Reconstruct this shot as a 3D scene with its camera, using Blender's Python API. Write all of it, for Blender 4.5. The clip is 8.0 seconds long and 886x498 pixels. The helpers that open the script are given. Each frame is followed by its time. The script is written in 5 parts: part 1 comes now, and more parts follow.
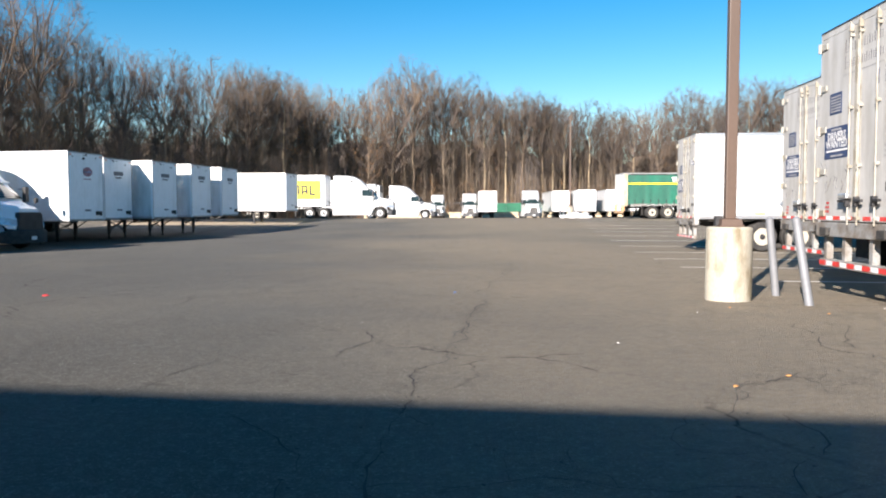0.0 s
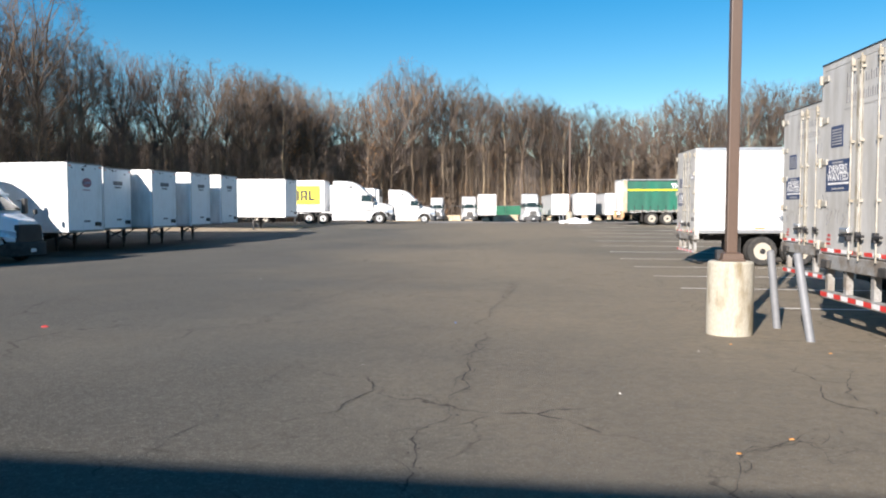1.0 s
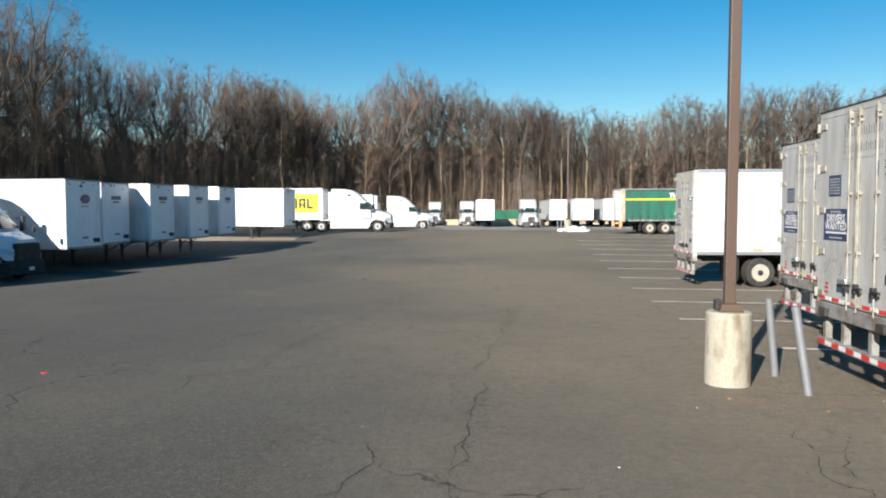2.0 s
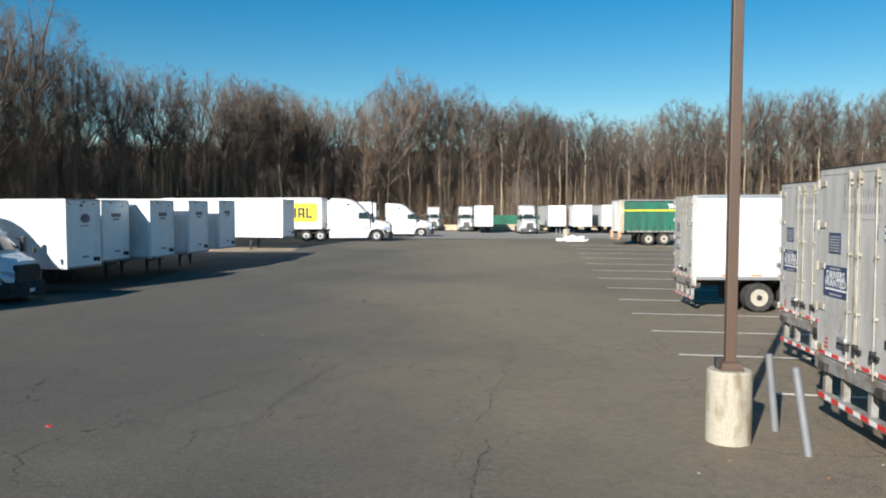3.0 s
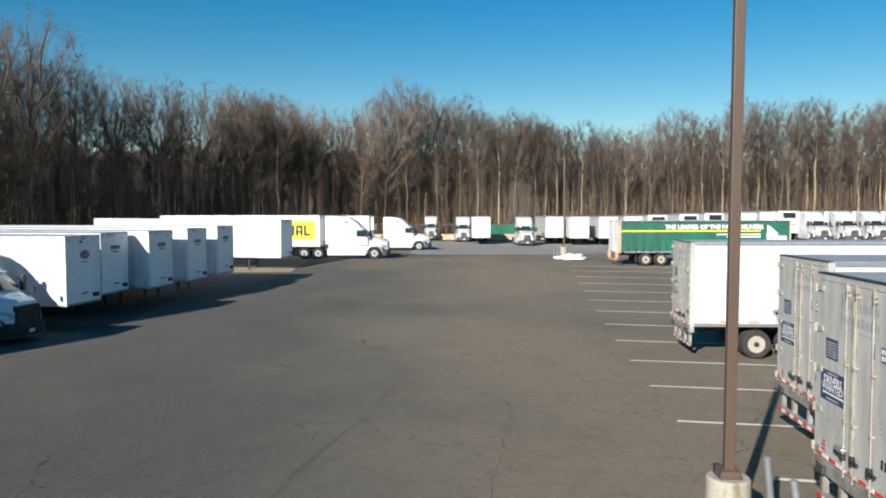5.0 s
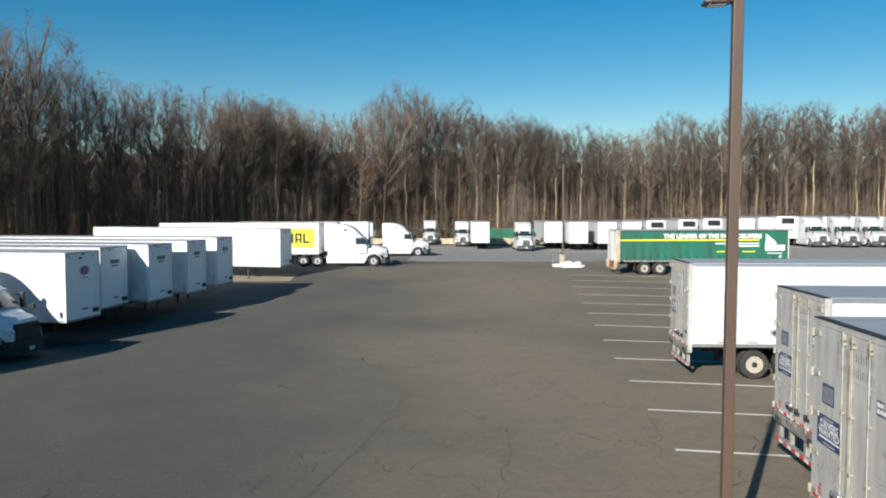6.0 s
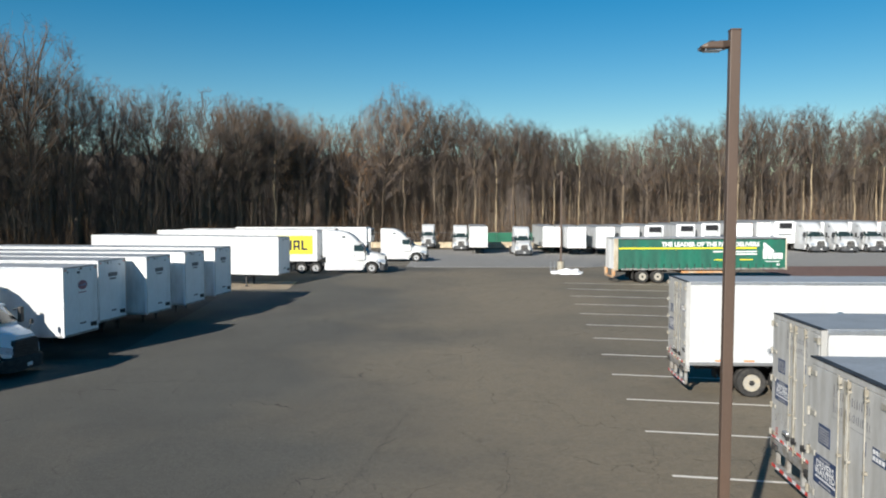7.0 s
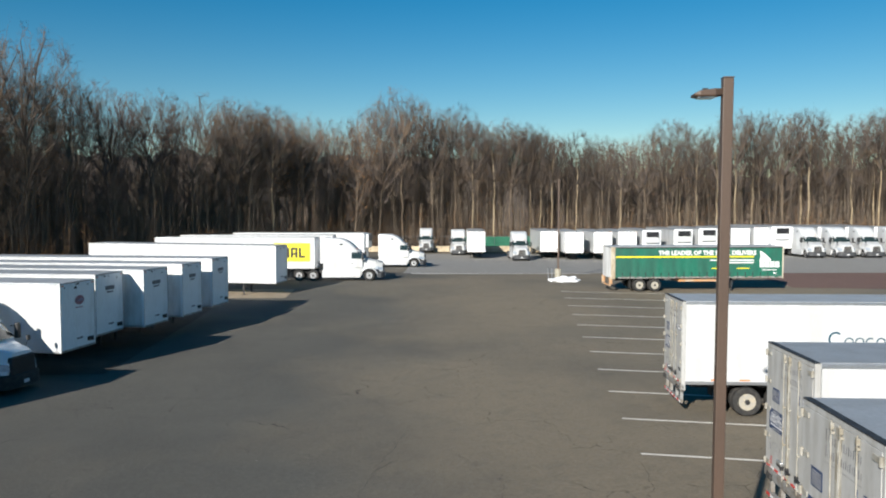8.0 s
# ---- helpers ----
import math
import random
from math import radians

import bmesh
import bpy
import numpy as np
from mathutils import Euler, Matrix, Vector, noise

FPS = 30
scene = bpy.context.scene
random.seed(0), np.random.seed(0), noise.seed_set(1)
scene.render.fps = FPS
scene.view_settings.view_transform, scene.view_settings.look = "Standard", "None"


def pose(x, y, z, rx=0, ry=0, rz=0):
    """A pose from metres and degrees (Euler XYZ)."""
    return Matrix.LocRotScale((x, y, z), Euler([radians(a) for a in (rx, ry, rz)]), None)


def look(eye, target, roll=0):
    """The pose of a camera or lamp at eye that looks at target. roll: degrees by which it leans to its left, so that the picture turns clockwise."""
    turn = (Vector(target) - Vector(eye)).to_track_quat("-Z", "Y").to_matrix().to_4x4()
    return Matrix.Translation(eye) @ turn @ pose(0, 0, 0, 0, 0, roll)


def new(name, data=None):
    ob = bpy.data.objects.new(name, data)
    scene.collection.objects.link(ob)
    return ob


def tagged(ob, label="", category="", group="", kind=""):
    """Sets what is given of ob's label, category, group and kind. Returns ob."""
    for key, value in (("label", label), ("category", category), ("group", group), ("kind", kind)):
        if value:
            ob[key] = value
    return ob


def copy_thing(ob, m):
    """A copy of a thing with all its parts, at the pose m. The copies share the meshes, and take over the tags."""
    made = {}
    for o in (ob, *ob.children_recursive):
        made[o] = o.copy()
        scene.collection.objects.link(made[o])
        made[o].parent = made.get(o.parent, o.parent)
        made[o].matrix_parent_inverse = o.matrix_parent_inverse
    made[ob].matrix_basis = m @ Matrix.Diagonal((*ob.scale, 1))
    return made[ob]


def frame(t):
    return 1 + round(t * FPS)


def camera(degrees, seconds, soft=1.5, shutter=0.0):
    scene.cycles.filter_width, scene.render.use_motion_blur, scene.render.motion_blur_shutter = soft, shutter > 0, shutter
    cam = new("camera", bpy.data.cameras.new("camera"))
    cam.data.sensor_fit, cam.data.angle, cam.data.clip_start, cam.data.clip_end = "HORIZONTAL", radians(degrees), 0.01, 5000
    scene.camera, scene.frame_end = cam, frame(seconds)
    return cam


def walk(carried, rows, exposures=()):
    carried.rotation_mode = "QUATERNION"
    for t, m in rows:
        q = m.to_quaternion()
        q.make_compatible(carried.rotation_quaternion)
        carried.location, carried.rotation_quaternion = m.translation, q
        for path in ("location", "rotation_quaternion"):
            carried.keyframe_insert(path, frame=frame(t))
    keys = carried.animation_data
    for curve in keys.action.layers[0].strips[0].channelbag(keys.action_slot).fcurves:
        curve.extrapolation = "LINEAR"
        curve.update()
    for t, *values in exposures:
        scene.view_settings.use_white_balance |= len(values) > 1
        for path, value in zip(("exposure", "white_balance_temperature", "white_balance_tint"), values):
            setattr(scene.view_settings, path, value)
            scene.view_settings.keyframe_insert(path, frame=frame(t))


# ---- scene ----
cam = camera(60.0, 8.0, soft=2.0)
walk(cam, [
    (0, pose(0.012, 0.014, 1.321, 87.1, 0.231, 0.011)),
    (0.5, pose(0.0, 0.04, 1.555, 87.099, 0.219, -0.034)),
    (1, pose(-0.008, 0.063, 1.818, 87.099, 0.207, -0.047)),
    (1.5, pose(-0.008, 0.083, 2.127, 87.098, 0.195, -0.104)),
    (2, pose(-0.022, 0.077, 2.56, 87.097, 0.182, -0.191)),
    (3.5, pose(-0.126, 0.019, 3.854, 87.095, 0.145, -0.391)),
    (4, pose(-0.149, 0.006, 4.273, 87.094, 0.133, -0.46)),
    (4.5, pose(-0.168, 0.004, 4.686, 87.093, 0.121, -0.524)),
    (6, pose(-0.181, -0.059, 5.806, 87.092, 0.085, -0.638)),
    (6.5, pose(-0.184, -0.069, 6.142, 87.091, 0.072, -0.708)),
    (7, pose(-0.169, -0.061, 6.458, 87.091, 0.06, -0.765)),
    (7.5, pose(-0.142, -0.062, 6.809, 87.09, 0.048, -0.829)),
    (8, pose(-0.111, -0.077, 7.147, 87.089, 0.035, -0.903)),
], exposures=[(0.0, 1.44, 6650, 16), (1.0, 1.18, 6600, 15), (2.0, 0.93, 6500, 11), (4.5, 0.76, 6450, 9.5), (8.0, 0.59, 6400, 9)])

# ---- world, sun, exposure ----
SUN_TURN, SUN_HEIGHT = 27.4, 23.5      # degrees: the way the light goes, right of straight ahead; height over the horizon
world = bpy.data.worlds.new("sky")
world.use_nodes = True
scene.world = world
wn = world.node_tree.nodes
sky = wn.new("ShaderNodeTexSky")
sky.sky_type = "NISHITA"
sky.sun_disc = False
sky.sun_elevation = radians(SUN_HEIGHT)
sky.sun_rotation = radians(180 + SUN_TURN)
sky.air_density, sky.dust_density, sky.ozone_density, sky.altitude = 1.0, 0.0, 1.5, 0
deeper = wn.new("ShaderNodeHueSaturation")
deeper.inputs["Hue"].default_value = 0.495
deeper.inputs["Saturation"].default_value = 1.62
world.node_tree.links.new(sky.outputs["Color"], deeper.inputs["Color"])
world.node_tree.links.new(deeper.outputs["Color"], wn["Background"].inputs["Color"])
wn["Background"].inputs["Strength"].default_value = 0.057
sun_data = bpy.data.lights.new("sun", "SUN")
sun_data.energy, sun_data.angle, sun_data.color = 5.0, radians(0.55), (1.0, 0.94, 0.85)
sun = new("sun", sun_data)
a, e = radians(SUN_TURN), radians(SUN_HEIGHT)
sun.matrix_world = look((0, 0, 0), (math.sin(a) * math.cos(e), math.cos(a) * math.cos(e), -math.sin(e)))

# ---- materials ----


def mat(name, base, rough=0.6, metal=0.0, vary=0.25, scale=1.5, fine=25.0, bump=0.0, second=None, stretch=(1, 1, 1), where="Object", spread=0.0, low=0.42, high=0.62):
    """A surface with coarse patches of a second colour, fine grain, roughness variation and relief. spread: how far copies differ."""
    m = bpy.data.materials.new(name)
    m.use_nodes = True
    n, k = m.node_tree.nodes, m.node_tree.links.new
    b = n["Principled BSDF"]
    b.inputs["Metallic"].default_value = metal
    if where == "World":
        co = n.new("ShaderNodeNewGeometry").outputs["Position"]
    else:
        co = n.new("ShaderNodeTexCoord").outputs["Object"]
    mp = n.new("ShaderNodeMapping")
    mp.inputs["Scale"].default_value = stretch
    k(co, mp.inputs["Vector"])
    coarse, grain = n.new("ShaderNodeTexNoise"), n.new("ShaderNodeTexNoise")
    for node, s, d in ((coarse, scale, 5), (grain, fine, 3)):
        node.inputs["Scale"].default_value = s
        node.inputs["Detail"].default_value = d
        k(mp.outputs["Vector"], node.inputs["Vector"])
    if second is None:
        second = tuple(c * (1 - vary) for c in base)
    step = n.new("ShaderNodeMapRange")
    step.inputs["From Min"].default_value, step.inputs["From Max"].default_value = low, high
    k(coarse.outputs["Fac"], step.inputs["Value"])
    mix = n.new("ShaderNodeMix")
    mix.data_type = "RGBA"
    mix.inputs[6].default_value, mix.inputs[7].default_value = (*base, 1), (*second, 1)
    k(step.outputs["Result"], mix.inputs[0])
    last = mix.outputs[2]
    val = n.new("ShaderNodeMapRange")
    val.inputs["From Min"].default_value, val.inputs["From Max"].default_value = 0.3, 0.7
    val.inputs["To Min"].default_value, val.inputs["To Max"].default_value = 1 - vary * 0.5, 1 + vary * 0.5
    k(grain.outputs["Fac"], val.inputs["Value"])
    hsv = n.new("ShaderNodeHueSaturation")
    k(last, hsv.inputs["Color"])
    if spread:
        info = n.new("ShaderNodeObjectInfo")
        rnd = n.new("ShaderNodeMapRange")
        rnd.inputs["To Min"].default_value, rnd.inputs["To Max"].default_value = 1 - spread, 1 + spread
        k(info.outputs["Random"], rnd.inputs["Value"])
        mul = n.new("ShaderNodeMath")
        mul.operation = "MULTIPLY"
        k(val.outputs["Result"], mul.inputs[0])
        k(rnd.outputs["Result"], mul.inputs[1])
        k(mul.outputs["Value"], hsv.inputs["Value"])
    else:
        k(val.outputs["Result"], hsv.inputs["Value"])
    k(hsv.outputs["Color"], b.inputs["Base Color"])
    rr = n.new("ShaderNodeMapRange")
    rr.inputs["To Min"].default_value, rr.inputs["To Max"].default_value = max(0.03, rough - 0.12), min(1, rough + 0.12)
    k(coarse.outputs["Fac"], rr.inputs["Value"])
    k(rr.outputs["Result"], b.inputs["Roughness"])
    if bump:
        bp = n.new("ShaderNodeBump")
        bp.inputs["Strength"].default_value, bp.inputs["Distance"].default_value = 0.6, bump
        k(grain.outputs["Fac"], bp.inputs["Height"])
        k(bp.outputs["Normal"], b.inputs["Normal"])
    return m


def asphalt_mat(name, base, second, dust):
    """Worn asphalt: stone grain, patches, dusty brown drift, hairline cracks and filled seams."""
    m = bpy.data.materials.new(name)
    m.use_nodes = True
    n, k = m.node_tree.nodes, m.node_tree.links.new
    b = n["Principled BSDF"]
    co = n.new("ShaderNodeNewGeometry").outputs["Position"]

    def noise_at(scale, detail=4, rough=0.55):
        t = n.new("ShaderNodeTexNoise")
        t.inputs["Scale"].default_value, t.inputs["Detail"].default_value, t.inputs["Roughness"].default_value = scale, detail, rough
        k(co, t.inputs["Vector"])
        return t.outputs["Fac"]

    def ramp(src, lo, hi, a0=0.0, a1=1.0):
        r = n.new("ShaderNodeMapRange")
        for key, v in (("From Min", lo), ("From Max", hi), ("To Min", a0), ("To Max", a1)):
            r.inputs[key].default_value = v
        k(src, r.inputs["Value"])
        return r.outputs["Result"]

    def blend(fac, c0, c1, kind="MIX"):
        x = n.new("ShaderNodeMix")
        x.data_type, x.blend_type = "RGBA", kind
        k(fac, x.inputs[0])
        for slot, c in ((6, c0), (7, c1)):
            if isinstance(c, tuple):
                x.inputs[slot].default_value = (*c, 1)
            else:
                k(c, x.inputs[slot])
        return x.outputs[2]

    def times(p, q):
        x = n.new("ShaderNodeMath")
        x.operation = "MULTIPLY"
        k(p, x.inputs[0])
        k(q, x.inputs[1])
        return x.outputs["Value"]

    col = blend(ramp(noise_at(0.16, 5), 0.38, 0.62), base, second)
    axes = n.new("ShaderNodeSeparateXYZ")
    k(co, axes.inputs["Vector"])
    drift = n.new("ShaderNodeMath")
    drift.operation = "ADD"
    k(ramp(axes.outputs["X"], -9, 4, -0.45, 0.44), drift.inputs[0])
    k(ramp(noise_at(0.055, 4), 0.35, 0.65, 0, 1), drift.inputs[1])
    col = blend(ramp(drift.outputs["Value"], 0.1, 1.0, 0, 0.9), col, dust)
    # the stretch towards the near left, by the building, is darker
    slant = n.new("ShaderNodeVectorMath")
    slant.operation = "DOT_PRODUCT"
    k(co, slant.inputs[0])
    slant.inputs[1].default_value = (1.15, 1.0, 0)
    near_left = n.new("ShaderNodeMath")
    near_left.operation = "ADD"
    k(slant.outputs["Value"], near_left.inputs[0])
    k(ramp(noise_at(0.25, 4), 0.3, 0.7, -3, 3), near_left.inputs[1])
    col = blend(ramp(near_left.outputs["Value"], 0.0, 7.5, 0.62, 0), col, tuple(c * 0.5 for c in base))
    col = blend(ramp(noise_at(1.3, 6, 0.7), 0.5, 0.72, 0, 0.32), col, tuple(c * 0.7 for c in base))
    col = blend(ramp(noise_at(7, 9, 0.8), 0.42, 0.62, 0.0, 0.34), col, tuple(c * 0.55 for c in base))
    col = blend(ramp(noise_at(11, 9, 0.85), 0.5, 0.64, 0.0, 0.42), col, tuple(min(1, c * 1.9) for c in base))
    grain = noise_at(42, 4, 0.85)
    col = blend(ramp(grain, 0.54, 0.7, 0, 0.75), col, tuple(min(1, c * 2.6) for c in base))
    col = blend(ramp(noise_at(38, 2, 0.7), 0.36, 0.24, 0, 0.7), col, tuple(c * 0.3 for c in base))
    # hairline cracks, only in some stretches
    warp = n.new("ShaderNodeTexNoise")
    warp.inputs["Scale"].default_value, warp.inputs["Detail"].default_value = 0.9, 5
    k(co, warp.inputs["Vector"])
    add = n.new("ShaderNodeVectorMath")
    add.operation = "MULTIPLY_ADD"
    k(warp.outputs["Color"], add.inputs[0])
    add.inputs[1].default_value = (1.3, 1.3, 0)
    k(co, add.inputs[2])
    vor = n.new("ShaderNodeTexVoronoi")
    vor.feature, vor.voronoi_dimensions = "DISTANCE_TO_EDGE", "2D"
    vor.inputs["Scale"].default_value = 0.42
    k(add.outputs["Vector"], vor.inputs["Vector"])
    line = ramp(vor.outputs["Distance"], 0.0, 0.012, 1, 0)
    line = times(line, ramp(noise_at(0.22, 3), 0.47, 0.6))
    web = n.new("ShaderNodeTexVoronoi")
    web.feature, web.voronoi_dimensions = "DISTANCE_TO_EDGE", "2D"
    web.inputs["Scale"].default_value = 1.9
    k(add.outputs["Vector"], web.inputs["Vector"])
    fine_line = times(ramp(web.outputs["Distance"], 0.0, 0.03, 0.45, 0), ramp(noise_at(0.3, 4), 0.6, 0.74))
    col = blend(fine_line, col, (0.03, 0.028, 0.025))
    col = blend(times(line, ramp(noise_at(3.0, 2), 0.35, 0.6)), col, (0.012, 0.011, 0.010))
    k(col, b.inputs["Base Color"])
    b.inputs["Roughness"].default_value = 0.9
    b.inputs["Specular IOR Level"].default_value = 0.12
    bp = n.new("ShaderNodeBump")
    bp.inputs["Strength"].default_value, bp.inputs["Distance"].default_value = 0.8, 0.02
    k(grain, bp.inputs["Height"])
    k(bp.outputs["Normal"], b.inputs["Normal"])
    return m


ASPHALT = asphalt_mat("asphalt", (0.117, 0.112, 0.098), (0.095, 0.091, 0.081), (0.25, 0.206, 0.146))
PALE_ASPHALT = asphalt_mat("pale_asphalt", (0.27, 0.265, 0.255), (0.23, 0.228, 0.22), (0.26, 0.245, 0.22))
RED_ASPHALT = asphalt_mat("red_asphalt", (0.17, 0.105, 0.088), (0.13, 0.09, 0.078), (0.18, 0.12, 0.1))
EARTH = mat("earth", (0.16, 0.11, 0.07), 0.95, vary=0.5, scale=0.5, fine=8, bump=0.03, second=(0.09, 0.065, 0.04), where="World")
# Brown earth blackened to stand in for the shade under the trailers.
SHADED_EARTH = mat("shaded_earth", (0.032, 0.027, 0.022), 0.95, vary=0.5, scale=0.7, fine=12, bump=0.02, second=(0.055, 0.045, 0.034), where="World")
GRAVEL = mat("gravel", (0.32, 0.26, 0.185), 0.95, vary=0.4, scale=0.8, fine=30, bump=0.02, second=(0.27, 0.22, 0.16), where="World")
LINE = mat("line_paint", (0.72, 0.68, 0.61), 0.8, vary=0.4, scale=2.5, fine=40, second=(0.38, 0.36, 0.33), where="World", low=0.56, high=0.8)
CRACK = mat("crack", (0.038, 0.034, 0.03), 1.0, vary=0.4, scale=4, where="World")
CONCRETE = mat("concrete", (0.37, 0.345, 0.28), 0.9, vary=0.3, scale=3.2, fine=40, bump=0.008, second=(0.2, 0.165, 0.105), stretch=(1.5, 1.5, 0.45), low=0.5, high=0.68)
BARRIER = mat("barrier_concrete", (0.55, 0.45, 0.31), 0.9, vary=0.3, scale=0.8, fine=20, bump=0.006, where="World")
POLE = mat("bronze_paint", (0.095, 0.062, 0.045), 0.5, vary=0.15, scale=2, fine=60, stretch=(1, 1, 0.3))
GALV = mat("galvanized_steel", (0.2, 0.21, 0.225), 0.6, metal=0.25, vary=0.12, scale=3, fine=30)
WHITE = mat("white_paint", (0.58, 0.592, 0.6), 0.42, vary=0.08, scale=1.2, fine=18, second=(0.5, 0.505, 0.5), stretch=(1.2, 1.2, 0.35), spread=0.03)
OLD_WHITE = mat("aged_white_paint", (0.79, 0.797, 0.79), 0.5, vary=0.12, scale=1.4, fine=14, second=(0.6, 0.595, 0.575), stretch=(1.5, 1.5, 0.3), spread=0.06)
# Nose white is raised and blued for skylight; the second tone is grime.
SKYLIT_NOSE = mat("skylit_grimy_white", (0.87, 0.885, 0.9), 0.4, vary=0.1, scale=1.6, fine=9, second=(0.72, 0.72, 0.71), stretch=(1.6, 1.6, 0.4), spread=0.04, low=0.54, high=0.82)
DOOR_GREY = mat("door_panel_paint", (0.45, 0.448, 0.435), 0.5, vary=0.12, scale=2.0, fine=20, second=(0.37, 0.362, 0.34), stretch=(2, 2, 0.4))
CREAM = mat("door_bar_paint", (0.35, 0.335, 0.295), 0.6, vary=0.3, scale=4, fine=30, second=(0.25, 0.225, 0.175))
ALU = mat("aluminium", (0.62, 0.63, 0.64), 0.38, metal=0.85, vary=0.15, scale=3, fine=30)
ROOF = mat("roof_sheet", (0.4, 0.41, 0.42), 0.55, metal=0.35, vary=0.15, scale=1.0, fine=12, spread=0.1)
STEEL_DARK = mat("dark_steel", (0.03, 0.03, 0.032), 0.65, vary=0.4, scale=3, fine=25)
FRAME_GREY = mat("frame_steel", (0.3, 0.3, 0.29), 0.6, metal=0.2, vary=0.35, scale=4, fine=30, second=(0.2, 0.17, 0.14))
RUBBER = mat("rubber", (0.022, 0.022, 0.022), 0.85, vary=0.35, scale=6, fine=30, second=(0.045, 0.042, 0.038))
RIM = mat("rim_white", (0.34, 0.325, 0.29), 0.45, vary=0.25, scale=7, fine=30, second=(0.42, 0.37, 0.28))
RIM_ALU = mat("rim_aluminium", (0.75, 0.75, 0.76), 0.3, metal=0.8, vary=0.15, scale=6)
LAMP_RED = mat("lamp_red", (0.2, 0.02, 0.02), 0.3, vary=0.1, scale=6)
RED = mat("red_reflector", (0.62, 0.035, 0.03), 0.35, vary=0.15, scale=6)
WHITE_TAPE = mat("white_reflector", (0.75, 0.75, 0.75), 0.35, vary=0.1, scale=6)
ORANGE = mat("orange_reflector", (0.8, 0.22, 0.06), 0.4, vary=0.1, scale=6)
RUST = mat("rusty_orange_steel", (0.5, 0.25, 0.1), 0.8, vary=0.4, scale=3, fine=20, second=(0.45, 0.36, 0.26))
POST_TAN = mat("weathered_post", (0.5, 0.45, 0.36), 0.7, vary=0.3, scale=2, fine=14, second=(0.36, 0.29, 0.2), stretch=(1, 1, 0.4))
GREEN = mat("green_tarpaulin", (0.014, 0.135, 0.088), 0.55, vary=0.2, scale=0.9, fine=10, second=(0.018, 0.1, 0.07), stretch=(1, 1, 0.3))
YELLOW = mat("yellow_paint", (0.78, 0.68, 0.02), 0.5, vary=0.06, scale=2)
BLACK = mat("black_paint", (0.015, 0.015, 0.018), 0.45, vary=0.2, scale=4)
NAVY = mat("navy_print", (0.03, 0.055, 0.13), 0.5, vary=0.2, scale=3)
TEAL = mat("teal_print", (0.008, 0.07, 0.11), 0.5, vary=0.1, scale=3)
GREY_PRINT = mat("grey_print", (0.17, 0.17, 0.18), 0.6, vary=0.25, scale=3)
PALE_PRINT = mat("faded_print", (0.36, 0.355, 0.35), 0.6, vary=0.2, scale=6)
FADED_RED = mat("faded_red_print", (0.42, 0.2, 0.24), 0.6, vary=0.3, scale=8)
FADED_BLUE = mat("faded_blue_print", (0.3, 0.36, 0.5), 0.6, vary=0.3, scale=8)
RED_PRINT = mat("red_print", (0.42, 0.06, 0.06), 0.55, vary=0.2, scale=3)
GLASS = mat("cab_glass", (0.02, 0.035, 0.035), 0.08, vary=0.2, scale=2)
BUMPER = mat("bumper_plastic", (0.05, 0.052, 0.056), 0.6, vary=0.25, scale=3)
HEADLAMP = mat("headlamp_lens", (0.55, 0.62, 0.72), 0.15, metal=0.3, vary=0.2, scale=8)
CHROME = mat("chrome", (0.6, 0.62, 0.64), 0.2, metal=1.0, vary=0.1, scale=4)
SNOW = mat("snow", (0.88, 0.89, 0.9), 0.8, vary=0.08, scale=2, fine=15, bump=0.03, second=(0.76, 0.77, 0.79))
FENCE_GREEN = mat("fence_screen", (0.02, 0.13, 0.075), 0.85, vary=0.25, scale=0.6, fine=12, where="World")
BARK = mat("bark", (0.16, 0.12, 0.082), 0.95, vary=0.45, scale=1.5, fine=14, bump=0.02, second=(0.1, 0.075, 0.055), stretch=(1, 1, 0.25), spread=0.35)
PALE_BARK = mat("pale_bark", (0.36, 0.285, 0.185), 0.9, vary=0.4, scale=1.2, fine=12, bump=0.02, second=(0.22, 0.16, 0.1), stretch=(1, 1, 0.3), spread=0.25)
# Copies of bark and twig with the left woods' shade in their colour.
SHADED_BARK = mat("shaded_bark", (0.15, 0.12, 0.096), 0.95, vary=0.45, scale=1.5, fine=14, bump=0.02, second=(0.1, 0.08, 0.064), stretch=(1, 1, 0.25), spread=0.35)
SHADED_TWIG = mat("shaded_twig", (0.088, 0.071, 0.068), 0.95, vary=0.4, scale=0.4, fine=5, second=(0.115, 0.083, 0.068), spread=0.35)
TWIG = mat("twig", (0.097, 0.081, 0.073), 0.95, vary=0.4, scale=0.4, fine=5, second=(0.14, 0.1, 0.068), spread=0.4)
DRY_LEAF = mat("dry_leaf", (0.34, 0.17, 0.06), 0.9, vary=0.4, scale=0.6, fine=6, second=(0.22, 0.1, 0.035))
SAPLING = mat("young_bark", (0.165, 0.13, 0.094), 0.95, vary=0.5, scale=0.12, fine=2.5, second=(0.085, 0.066, 0.052), where="World")
BRUSH = mat("brush", (0.105, 0.08, 0.06), 0.95, vary=0.5, scale=0.25, fine=3, second=(0.25, 0.13, 0.05), where="World", low=0.48, high=0.66)
# Unseen wall, coloured dark so that it bounces little light.
WALL = mat("building_wall", (0.2, 0.15, 0.12), 0.85, vary=0.15, scale=0.6, fine=15, where="World")
LITTER_RED = mat("red_plastic", (0.5, 0.02, 0.02), 0.4, vary=0.1, scale=20)
LITTER_BLUE = mat("blue_plastic", (0.03, 0.2, 0.6), 0.4, vary=0.1, scale=20)
